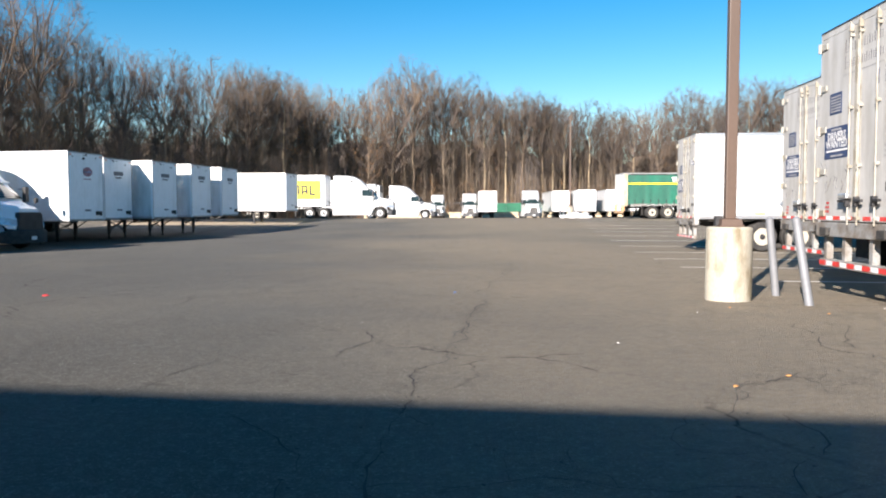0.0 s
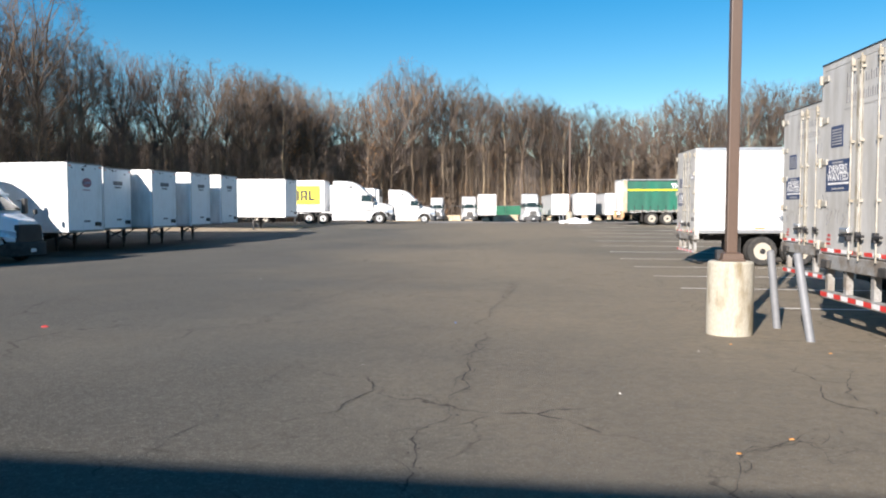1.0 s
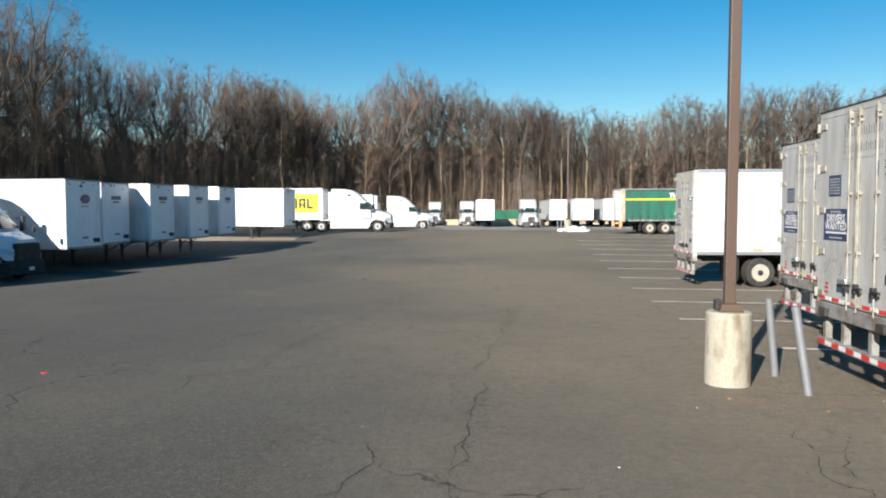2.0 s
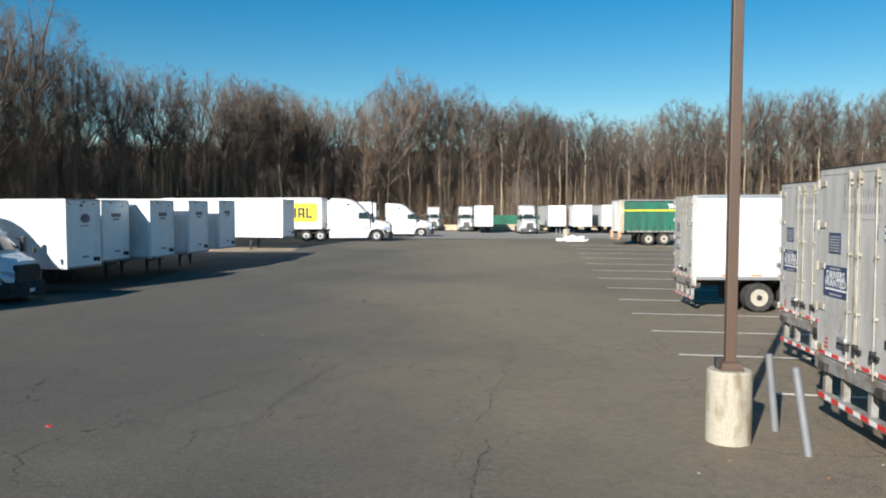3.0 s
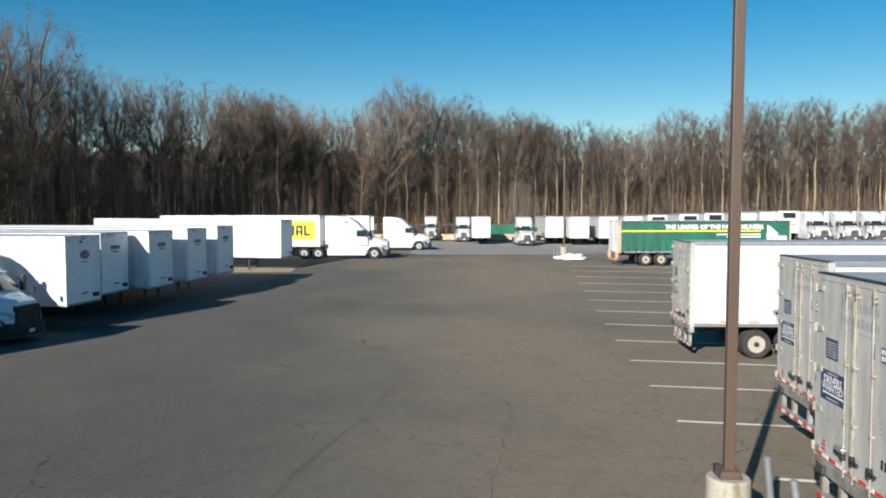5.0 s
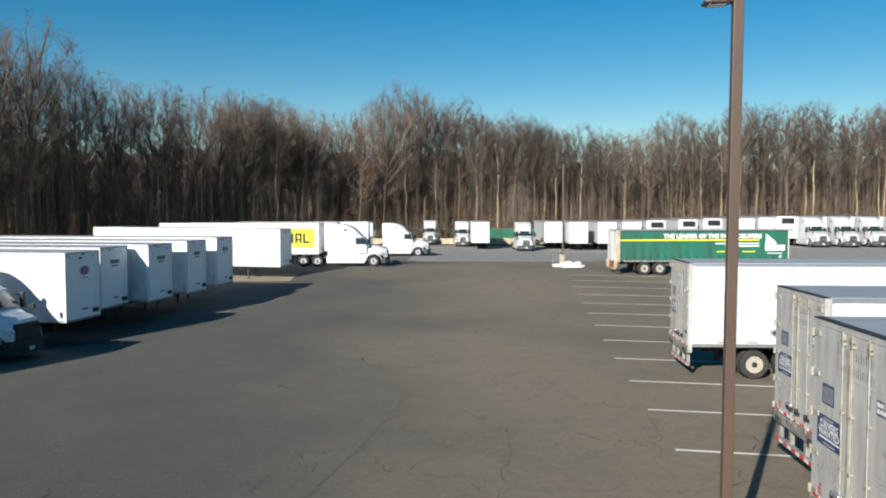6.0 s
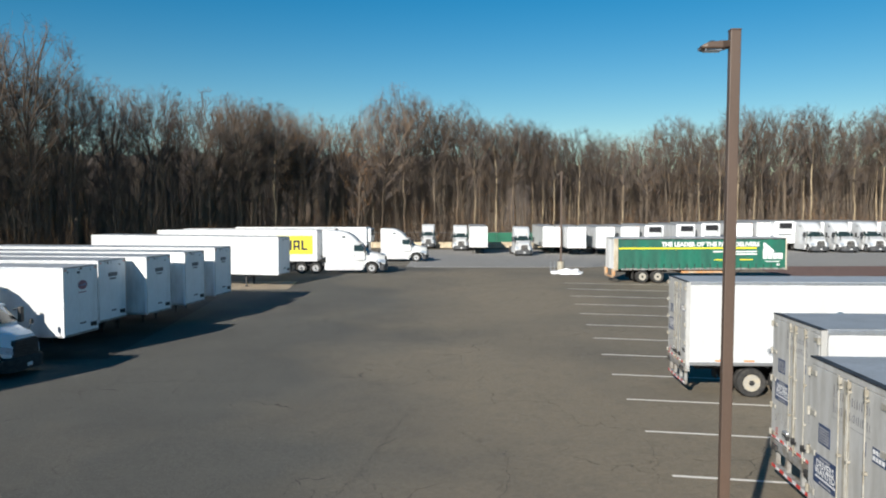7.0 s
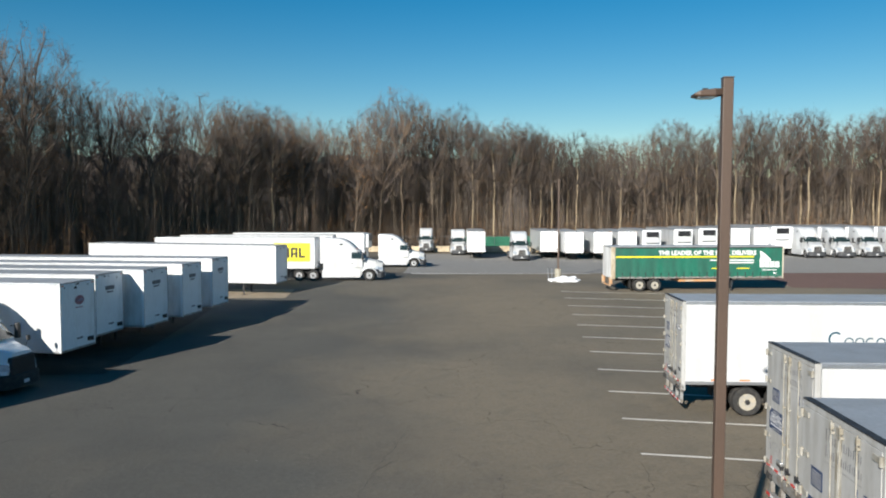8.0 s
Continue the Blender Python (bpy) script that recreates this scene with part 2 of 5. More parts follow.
PAPER = mat("paper", (0.75, 0.74, 0.7), 0.8, vary=0.1, scale=20)
BROWN_LEAF = mat("fallen_leaf", (0.5, 0.23, 0.06), 0.8, vary=0.3, scale=20)

# ---- mesh helpers ----


def finish(bm, name, smooth=False):
    bmesh.ops.recalc_face_normals(bm, faces=bm.faces[:])
    me = bpy.data.meshes.new(name)
    bm.to_mesh(me)
    bm.free()
    if smooth:
        me.shade_smooth()
        me.set_sharp_from_angle(angle=radians(35))
    return me


def part(name, bm, material, parent=None, label="", at=None, smooth=False):
    """Links a bmesh, or a ready mesh, as one object under its thing."""
    me = bm if isinstance(bm, bpy.types.Mesh) else finish(bm, name, smooth)
    if not me.materials:
        me.materials.append(material)
    ob = new(name, me)
    if parent is not None:
        ob.parent = parent
    if at is not None:
        ob.matrix_basis = at
    if label:
        ob["label"] = label
    return ob


def box(bm, x0, x1, y0, y1, z0, z1, bevel=0.0):
    r = bmesh.ops.create_cube(bm, size=1, matrix=Matrix.LocRotScale(((x0 + x1) / 2, (y0 + y1) / 2, (z0 + z1) / 2), None, (x1 - x0, y1 - y0, z1 - z0)))
    if bevel:
        edges = list({ed for v in r["verts"] for ed in v.link_edges})
        bmesh.ops.bevel(bm, geom=edges, offset=bevel, segments=2, affect="EDGES", profile=0.5)
    return bm


def boxed(*dims, bevel=0.0):
    return box(bmesh.new(), *dims, bevel=bevel)


def tube(bm, p, q, r0, r1=None, n=12, caps=True):
    p, q = Vector(p), Vector(q)
    r1 = r0 if r1 is None else r1
    turn = (q - p).to_track_quat("Z", "Y").to_matrix().to_4x4()
    bmesh.ops.create_cone(bm, cap_ends=caps, segments=n, radius1=r0, radius2=r1, depth=(q - p).length, matrix=Matrix.Translation((p + q) / 2) @ turn)
    return bm


def lathe(profile, n=28, axis="Y"):
    """Turns (radius, along) pairs round an axis."""
    bm = bmesh.new()
    rings = []
    for r, s in profile:
        ring = []
        for i in range(n):
            c, d = r * math.cos(2 * math.pi * i / n), r * math.sin(2 * math.pi * i / n)
            ring.append(bm.verts.new((c, s, d) if axis == "Y" else (c, d, s)))
        rings.append(ring)
    for u, v in zip(rings, rings[1:]):
        for i in range(n):
            bm.faces.new((u[i], u[(i + 1) % n], v[(i + 1) % n], v[i]))
    if profile[0][0] > 1e-4:
        bm.faces.new(rings[0][::-1])
    if profile[-1][0] > 1e-4:
        bm.faces.new(rings[-1])
    bmesh.ops.remove_doubles(bm, verts=bm.verts[:], dist=1e-5)
    return bm


def loft(sections, caps=True):
    """Skins closed rings of equal length."""
    bm = bmesh.new()
    rings = [[bm.verts.new(p) for p in ring] for ring in sections]
    n = len(rings[0])
    for u, v in zip(rings, rings[1:]):
        for i in range(n):
            bm.faces.new((u[i], u[(i + 1) % n], v[(i + 1) % n], v[i]))
    if caps:
        bm.faces.new(rings[0][::-1])
        bm.faces.new(rings[-1])
    return bm


def ring_at(x, half, z0, z1, r, lean=0.0, n=4):
    """A rounded cross-section at x: half width, bottom, top, corner radius; the top is narrower by lean."""
    pts = []
    r = min(r, half * 0.9, (z1 - z0) * 0.45)
    for cy, cz, start in ((half - lean - r, z1 - r, 0), (-half + lean + r, z1 - r, 90), (-half + 0.03, z0 + 0.03, 180), (half - 0.03, z0 + 0.03, 270)):
        rad = r if start < 180 else 0.03
        for i in range(n + 1):
            t = radians(start + 90 * i / n)
            pts.append((x, cy + rad * math.cos(t), cz + rad * math.sin(t)))
    return pts


def text_mesh(words, size, depth=0.0, bold=0.02):
    cu = bpy.data.curves.new("words", "FONT")
    cu.body, cu.size, cu.extrude, cu.align_x, cu.align_y = words, size, depth, "CENTER", "CENTER"
    cu.resolution_u, cu.offset = 2, size * bold
    ob = bpy.data.objects.new("words", cu)
    scene.collection.objects.link(ob)
    me = bpy.data.meshes.new_from_object(ob.evaluated_get(bpy.context.evaluated_depsgraph_get()))
    bpy.data.objects.remove(ob)
    bpy.data.curves.remove(cu)
    return me


def thing(name, m, label, category, group="", kind=""):
    ob = new(name)
    ob.empty_display_size = 0.3
    ob.matrix_basis = m
    return tagged(ob, label, category, group, kind)


def ease(lo, hi, v):
    k = min(1.0, max(0.0, (v - lo) / (hi - lo)))
    return k * k * (3 - 2 * k)


def gz(x, y):
    """Height of the lot: a drain hollow, a long crown across it, and a rise at the far side."""
    w = ease(-5, 12, -x)
    mid = 66 + 4 * w
    wide = (19 - 9 * w) if y < mid else 30
    z = -0.17 * math.exp(-((y - 27) / 11) ** 2) + 0.58 * math.exp(-((y - mid) / wide) ** 2)
    z -= 0.15 * ease(3, 15, -x) * math.exp(-((y - 42) / 13) ** 2)
    return z + 0.68 * ease(25, 52, x) * ease(75, 100, y)


def on_lot(x, y, turn=0.0, up=0.0):
    return pose(x, y, gz(x, y) + up, 0, 0, turn)


# ---- ground ----


def sheet(xs, ys, height, inside=None):
    bm = bmesh.new()
    v = {}
    for i, x in enumerate(xs):
        for j, y in enumerate(ys):
            v[i, j] = bm.verts.new((x, y, height(x, y)))
    for i in range(len(xs) - 1):
        for j in range(len(ys) - 1):
            if inside is None or inside((xs[i] + xs[i + 1]) / 2, (ys[j] + ys[j + 1]) / 2):
                bm.faces.new((v[i, j], v[i + 1, j], v[i + 1, j + 1], v[i, j + 1]))
    bmesh.ops.delete(bm, geom=[p for p in bm.verts if not p.link_faces], context="VERTS")
    return bm


def steps(lo, hi, by):
    return [lo + (hi - lo) * i / max(1, round((hi - lo) / by)) for i in range(max(1, round((hi - lo) / by)) + 1)]


def earth_z(x, y):
    z = gz(x, y) - 0.12
    z += 0.5 * noise.noise(Vector((x * 0.05, y * 0.05, 3))) * ease(132, 150, y)
    return z


far_x = [-3500, -900, -300] + steps(-120, 180, 5) + [300, 900, 3500]
far_y = [-3500, -600, -100] + steps(-20, 230, 5) + [400, 900, 3500]
tagged(part("ground", sheet(far_x, far_y, earth_z), EARTH, smooth=True), "brown earth and leaf litter under the woods", "ground", kind="structure")
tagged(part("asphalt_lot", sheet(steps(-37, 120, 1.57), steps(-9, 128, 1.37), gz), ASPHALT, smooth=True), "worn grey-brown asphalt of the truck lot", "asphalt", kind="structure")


def patch(name, x0, x1, y0, y1, material, label, up, turn=0.0, by=1.5):
    c, s = math.cos(radians(turn)), math.sin(radians(turn))
    bm = bmesh.new()
    xs, ys = steps(x0, x1, by), steps(y0, y1, by)
    v = {}
    for i, x in enumerate(xs):
        for j, y in enumerate(ys):
            X, Y = x0 + (x - x0) * c - (y - y0) * s, y0 + (x - x0) * s + (y - y0) * c
            if not (0 < i < len(xs) - 1 and 0 < j < len(ys) - 1):
                X += 0.12 * noise.noise(Vector((X * 0.6, Y * 0.6, 1)))
                Y += 0.12 * noise.noise(Vector((X * 0.6, Y * 0.6, 7)))
            v[i, j] = bm.verts.new((X, Y, gz(X, Y) + up))
    for i in range(len(xs) - 1):
        for j in range(len(ys) - 1):
            bm.faces.new((v[i, j], v[i + 1, j], v[i + 1, j + 1], v[i, j + 1]))
    return tagged(part(name, bm, material, smooth=True), label, name.replace("_", " "), kind="structure")


patch("pale_asphalt_apron", -3.0, 100, 80.5, 124, PALE_ASPHALT, "paler grey asphalt of the far drive", 0.012, turn=-1)
patch("red_asphalt_patch", 30.5, 66, 64, 88, RED_ASPHALT, "reddish brown asphalt repair beyond the green trailer", 0.008, turn=-8)
patch("gravel_strip", -27, -11.6, 60.3, 64.8, GRAVEL, "pale tan gravel strip between the parked trailers", 0.02, turn=0)
patch("earth_strip", -36, -14.8, 33.2, 56, SHADED_EARTH, "earth strip under the row of trailers, blackened for their shade", 0.007, turn=3)


def stripe(x0, y0, x1, y1, width, label):
    d = Vector((x1 - x0, y1 - y0))
    nrm = Vector((-d.y, d.x)).normalized() * width / 2
    bm = bmesh.new()
    k = max(2, int(d.length / 0.7))
    prev = None
    for i in range(k + 1):
        p = Vector((x0, y0)) + d * i / k
        w = nrm * (1 + 0.12 * noise.noise(Vector((p.x * 2, p.y * 2, 5))))
        pair = [bm.verts.new((q.x, q.y, gz(q.x, q.y) + 0.02)) for q in (p - w, p + w)]
        if prev:
            bm.faces.new((prev[0], pair[0], pair[1], prev[1]))
        prev = pair
    return tagged(part("parking_line", bm, LINE), label, "painted line", "parking lines", "structure")


for i in range(13):
    y0 = 14.45 + 3.98 * i - 0.005 * i * i
    x0 = 5.28 + 0.1095 * (y0 - 14.45)
    cut = 0.85 if i == 0 else 0.0
    stripe(x0 + cut, y0 - cut * 0.215, x0 + 8.6, y0 - 8.6 * 0.215, 0.14, "worn white painted stall line on asphalt")
stripe(-2.2, 80.1, 16.5, 79.6, 0.55, "faded white painted line at the edge of the drive")


def crack(pts, seed, width):
    """A wandering open crack along way points."""
    rnd = random.Random(seed)
    bm = bmesh.new()
    prev = None
    way = [Vector(p) for p in pts]
    for p, q in zip(way, way[1:]):
        k = max(2, int((q - p).length / 0.11))
        side = Vector((-(q - p).y, (q - p).x)).normalized()
        for i in range(k):
            c = p + (q - p) * i / k
            c = c + side * (0.16 * noise.noise(Vector((c.x * 1.7, c.y * 1.7, seed))) + 0.05 * noise.noise(Vector((c.x * 8, c.y * 8, seed))))
            w = width * 1.12 * (0.15 + rnd.random()) * (0.3 + 1.1 * abs(noise.noise(Vector((c.x, c.y, seed + 9)))))
            pair = [bm.verts.new((e2.x, e2.y, gz(e2.x, e2.y) + 0.005)) for e2 in (c - side * w, c + side * w)]
            if prev:
                bm.faces.new((prev[0], pair[0], pair[1], prev[1]))
            prev = pair
            # crumbled pits and short side cracks
            if rnd.random() < 0.6:
                o = c + side * rnd.gauss(0, 0.06)
                r = rnd.uniform(0.006, 0.016) * (0.5 + width * 60)
                ring = [o + Vector((math.cos(a) * r * rnd.uniform(0.5, 1.4), math.sin(a) * r * rnd.uniform(0.5, 1.2))) for a in (0.2, 1.3, 2.4, 3.6, 4.8, 5.7)]
                bm.faces.new([bm.verts.new((e2.x, e2.y, gz(e2.x, e2.y) + 0.006)) for e2 in ring])
            if rnd.random() < 0.13:
                d2 = (side * rnd.choice((-1, 1)) + Vector((rnd.uniform(-0.8, 0.8), rnd.uniform(-0.8, 0.8)))).normalized()
                e0, last = c, None
                for g in range(rnd.randint(3, 8)):
                    s2 = Vector((-d2.y, d2.x)) * width * rnd.uniform(0.12, 0.4)
                    two = [bm.verts.new((e2.x, e2.y, gz(e2.x, e2.y) + 0.0055)) for e2 in (e0 - s2, e0 + s2)]
                    if last:
                        bm.faces.new((last[0], two[0], two[1], last[1]))
                    last = two
                    d2 = (d2 + Vector((rnd.uniform(-0.5, 0.5), rnd.uniform(-0.5, 0.5)))).normalized()
                    e0 = e0 + d2 * rnd.uniform(0.04, 0.09)
    return tagged(part("asphalt_crack", bm, CRACK), "dark open crack in the worn asphalt", "crack", "cracks in the asphalt", "structure")

# ---- wheels ----
TYRE = finish(lathe([(0.29, -0.12), (0.34, -0.14), (0.47, -0.135), (0.505, -0.10), (0.512, -0.03), (0.512, 0.03), (0.505, 0.10), (0.47, 0.135), (0.34, 0.14), (0.29, 0.12)], 22), "tyre", True)
TYRE.materials.append(RUBBER)


def rim_mesh(material):
    bm = lathe([(0.3, -0.125), (0.285, -0.115), (0.272, -0.02), (0.25, 0.085), (0.2, 0.11), (0.16, 0.09), (0.15, 0.0), (0.1, -0.05), (0.0, -0.06)], 24)
    for i in range(10):
        t = 2 * math.pi * i / 10
        tube(bm, (0.2 * math.cos(t), 0.085, 0.2 * math.sin(t)), (0.2 * math.cos(t), 0.13, 0.2 * math.sin(t)), 0.018, n=6)
    me = finish(bm, "rim", True)
    me.materials.append(material)
    return me


RIM_W, RIM_A = rim_mesh(RIM), rim_mesh(RIM_ALU)
bm = lathe([(0.0, -0.17), (0.07, -0.165), (0.095, -0.14), (0.1, -0.05), (0.15, -0.03), (0.155, -0.012), (0.0, -0.01)], 16)
HUB = finish(bm, "hub", True)
HUB.materials.append(STEEL_DARK)


def wheel(parent, x, y, dual=True, rim=None):
    """A wheel whose outer face looks away from the middle; dual ones have a second tyre inboard."""
    side = 1 if y > 0 else -1
    w = part("wheel", rim or RIM_W, RIM, parent, "dished steel wheel", at=pose(x, y, 0.512, 0, 0, 180 if side > 0 else 0))
    part("tyre", TYRE, RUBBER, w, "black rubber tyre")
    part("hub", HUB, STEEL_DARK, w, "dark wheel hub")
    if dual:
        part("tyre", TYRE, RUBBER, w, "black rubber tyre", at=pose(0, 0.31, 0))
    return w


# ---- trailers: rear at x = 0, nose at x = length, standing on z = 0 ----
HALF = 1.3


def trailer_chassis(t, length, zb, legs=True, axles=(1.45, 2.7), rim=None, leg_x=None):
    bm = bmesh.new()
    for y in (-0.5, 0.5):
        box(bm, 0.5, 4.6, y - 0.06, y + 0.06, zb - 0.28, zb - 0.12)
    for x in axles:
        tube(bm, (x, -1.0, 0.512), (x, 1.0, 0.512), 0.07, n=8)
        for y in (-0.5, 0.5):
            box(bm, x - 0.3, x + 0.3, y - 0.05, y + 0.05, 0.55, zb - 0.25)
    part("slider_frame", bm, STEEL_DARK, t, "dark steel axle frame")
    # cross-members and the floor pan over them, one corrugated sheet
    bm = bmesh.new()
    prev = None
    for k in range(int((length - 1.0) / 0.6)):
        for dx, z in ((0.0, zb), (0.01, zb - 0.1), (0.06, zb - 0.1), (0.07, zb)):
            pair = [bm.verts.new((0.4 + 0.6 * k + dx, s * (HALF - 0.06), z)) for s in (-1, 1)]
            if prev:
                bm.faces.new((prev[0], pair[0], pair[1], prev[1]))
            prev = pair
    part("underfloor", bm, STEEL_DARK, t)
    for x in axles:
        for y in (-1.12, 1.12):
            wheel(t, x, y, True, rim)
    for y in (-1, 1):
        part("mud_flap", boxed(axles[0] - 0.72, axles[0] - 0.7, y * 0.82 - 0.3, y * 0.82 + 0.3, 0.28, zb - 0.15), RUBBER, t, "black rubber mud flap")
    if legs:
        lx = leg_x or length - 2.9
        for y in (-0.75, 0.75):
            bm = boxed(lx - 0.07, lx + 0.07, y - 0.07, y + 0.07, 0.3, zb)
            box(bm, lx - 0.045, lx + 0.045, y - 0.045, y + 0.045, 0.02, 0.32)
            leg = part("landing_leg", bm, STEEL_DARK, t, "dark steel landing leg")
            part("foot", boxed(lx - 0.16, lx + 0.16, y - 0.13, y + 0.13, 0.0, 0.03, bevel=0.008), STEEL_DARK, leg)
        bm = bmesh.new()
        tube(bm, (lx, -0.75, zb - 0.15), (lx, 0.75, 0.45), 0.025, n=6)
        tube(bm, (lx, 0.75, zb - 0.15), (lx, -0.75, 0.45), 0.025, n=6)
        tube(bm, (lx, 0.7, 0.6), (lx + 0.9, 0.45, zb - 0.05), 0.03, n=6)
        tube(bm, (lx, -0.7, 0.6), (lx + 0.9, -0.45, zb - 0.05), 0.03, n=6)
        part("leg_brace", bm, STEEL_DARK, t)


def trailer_box(t, length, zb, top, skin, nose=None, seams=True):
    """Side walls with post seams, roof, rails and rounded nose corners."""
    for y in (-1, 1):
        bm = bmesh.new()
        y0, y1 = sorted((y * (HALF - 0.04), y * HALF))
        box(bm, 0.1, length - 0.12, y0, y1, zb + 0.1, top - 0.1)
        side = part("side_wall", bm, skin, t)
        if seams:
            bm = bmesh.new()
            x = 1.22
            while x < length - 0.5:
                y0, y1 = sorted((y * (HALF - 0.002), y * (HALF + 0.003)))
                box(bm, x, x + 0.035, y0, y1, zb + 0.1, top - 0.1)
                x += 1.22
            part("panel_seam", bm, skin, side)
        y0, y1 = sorted((y * (HALF - 0.06), y * (HALF + 0.008)))
        part("bottom_rail", boxed(0.1, length - 0.05, y0, y1, zb - 0.02, zb + 0.1, bevel=0.01), ALU, t, "aluminium bottom rail")
        part("top_rail", boxed(0.1, length - 0.05, y0, y1, top - 0.1, top, bevel=0.01), ALU if nose is None else skin, t, "top rail")
    bm = boxed(0.06, length - 0.04, -HALF + 0.05, HALF - 0.05, top - 0.03, top + 0.012)
    part("roof", bm, ROOF, t, "sheet metal roof")
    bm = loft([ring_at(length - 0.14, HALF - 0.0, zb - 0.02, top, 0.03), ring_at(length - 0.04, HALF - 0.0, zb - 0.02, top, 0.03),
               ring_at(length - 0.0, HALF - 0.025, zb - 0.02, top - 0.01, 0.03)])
    return part("nose_wall", bm, nose or SKYLIT_NOSE, t)


def nose_fittings(t, length, zb, top, badge=None):
    """Gladhand box, marker lamps and a badge on the nose."""
    part("hose_box", boxed(length, length + 0.1, 0.64, 0.86, zb + 0.24, zb + 0.42, bevel=0.02), STEEL_DARK, t, "dark air and power socket box")
    part("document_box", boxed(length, length + 0.04, 0.98, 1.1, zb + 0.2, zb + 0.42, bevel=0.01), STEEL_DARK, t)
    part("plate_bar", boxed(length, length + 0.006, -0.15, 0.3, zb + 0.42, zb + 0.5), GREY_PRINT, t, "grey printed bars")
    for y in (-1, 1):
        part("corner_post", boxed(length - 0.05, length + 0.004, *sorted((y * (HALF - 0.07), y * (HALF - 0.03))), zb, top - 0.02, bevel=0.006), FRAME_GREY, t, "grey corner post")
    part("nose_sill", boxed(length - 0.03, length + 0.012, -HALF + 0.08, HALF - 0.08, zb - 0.02, zb + 0.07, bevel=0.006), FRAME_GREY, t, "scuffed rusty nose sill")
    part("nose_header", boxed(length - 0.03, length + 0.01, -HALF + 0.08, HALF - 0.08, top - 0.05, top - 0.005, bevel=0.006), FRAME_GREY, t, "grey roof edge")
    mark = random.Random(int(length * 10 + top * 100) + (7 if badge == "oval" else 1))
    for k in range(5):
        y, z, w = mark.uniform(-1.1, 1.1), top - mark.uniform(0.05, 0.28), mark.uniform(0.05, 0.16)
        bm = bmesh.new()
        bm.faces.new([bm.verts.new((0.0, y + w * math.cos(a) * mark.uniform(0.6, 1.2), z + w * 0.5 * math.sin(a) * mark.uniform(0.5, 1.2))) for a in (0.1, 0.9, 1.8, 2.7, 3.5, 4.4, 5.4)])
        for f in bmesh.ops.extrude_face_region(bm, geom=bm.faces[:])["geom"]:
            if isinstance(f, bmesh.types.BMVert):
                f.co.x += 0.004
        bm.transform(Matrix.Translation((length + 0.001, 0, 0)))
        part("scuff", bm, STEEL_DARK, t, "dark scuff near the top edge")
    for y in (-1.1, 1.1):
        part("marker_lamp", boxed(length - 0.01, length + 0.03, y - 0.06, y + 0.06, top - 0.16, top - 0.1, bevel=0.01), ORANGE, t, "orange marker lamp")
    if badge == "oval":
        bm = lathe([(0.0, 0.0), (0.34, 0.0), (0.34, 0.006), (0.0, 0.006)], 24)
        bm.transform(Matrix.Translation((length + 0.006, 0.1, top - 0.85)) @ Matrix.Rotation(radians(90), 4, "Z") @ Matrix.Diagonal((1, -1, 0.62, 1)))
        b = part("badge", bm, FADED_RED, t, "faded red and blue oval badge")
        part("badge_bar", boxed(length + 0.007, length + 0.012, -0.22, 0.36, top - 0.9, top - 0.8), FADED_BLUE, b)
        part("caption_bar", boxed(length + 0.001, length + 0.007, -0.2, 0.35, top - 1.2, top - 1.16), FADED_RED, t)
    elif badge == "bars":
        part("badge", boxed(length + 0.001, length + 0.006, -0.4, 0.45, top - 0.85, top - 0.65), GREY_PRINT, t, "grey printed mark")
        part("caption_bar", boxed(length + 0.001, length + 0.006, -0.25, 0.3, top - 1.0, top - 0.92), GREY_PRINT, t)


def reefer_unit(t, length, top):
    bm = boxed(length, length + 0.5, -0.95, 0.95, top - 1.75, top - 0.12, bevel=0.08)
    part("cooling_unit", bm, WHITE, t, "white cooling unit")
    bm = bmesh.new()
    box(bm, length + 0.5, length + 0.53, -0.85, 0.85, top - 0.95, top - 0.2, bevel=0.01)
    for i in range(5):
        box(bm, length + 0.53, length + 0.545, -0.8, 0.8, top - 0.7 + 0.1 * i, top - 0.66 + 0.1 * i)
    part("cooling_grille", bm, BLACK, t, "black louvred grille")


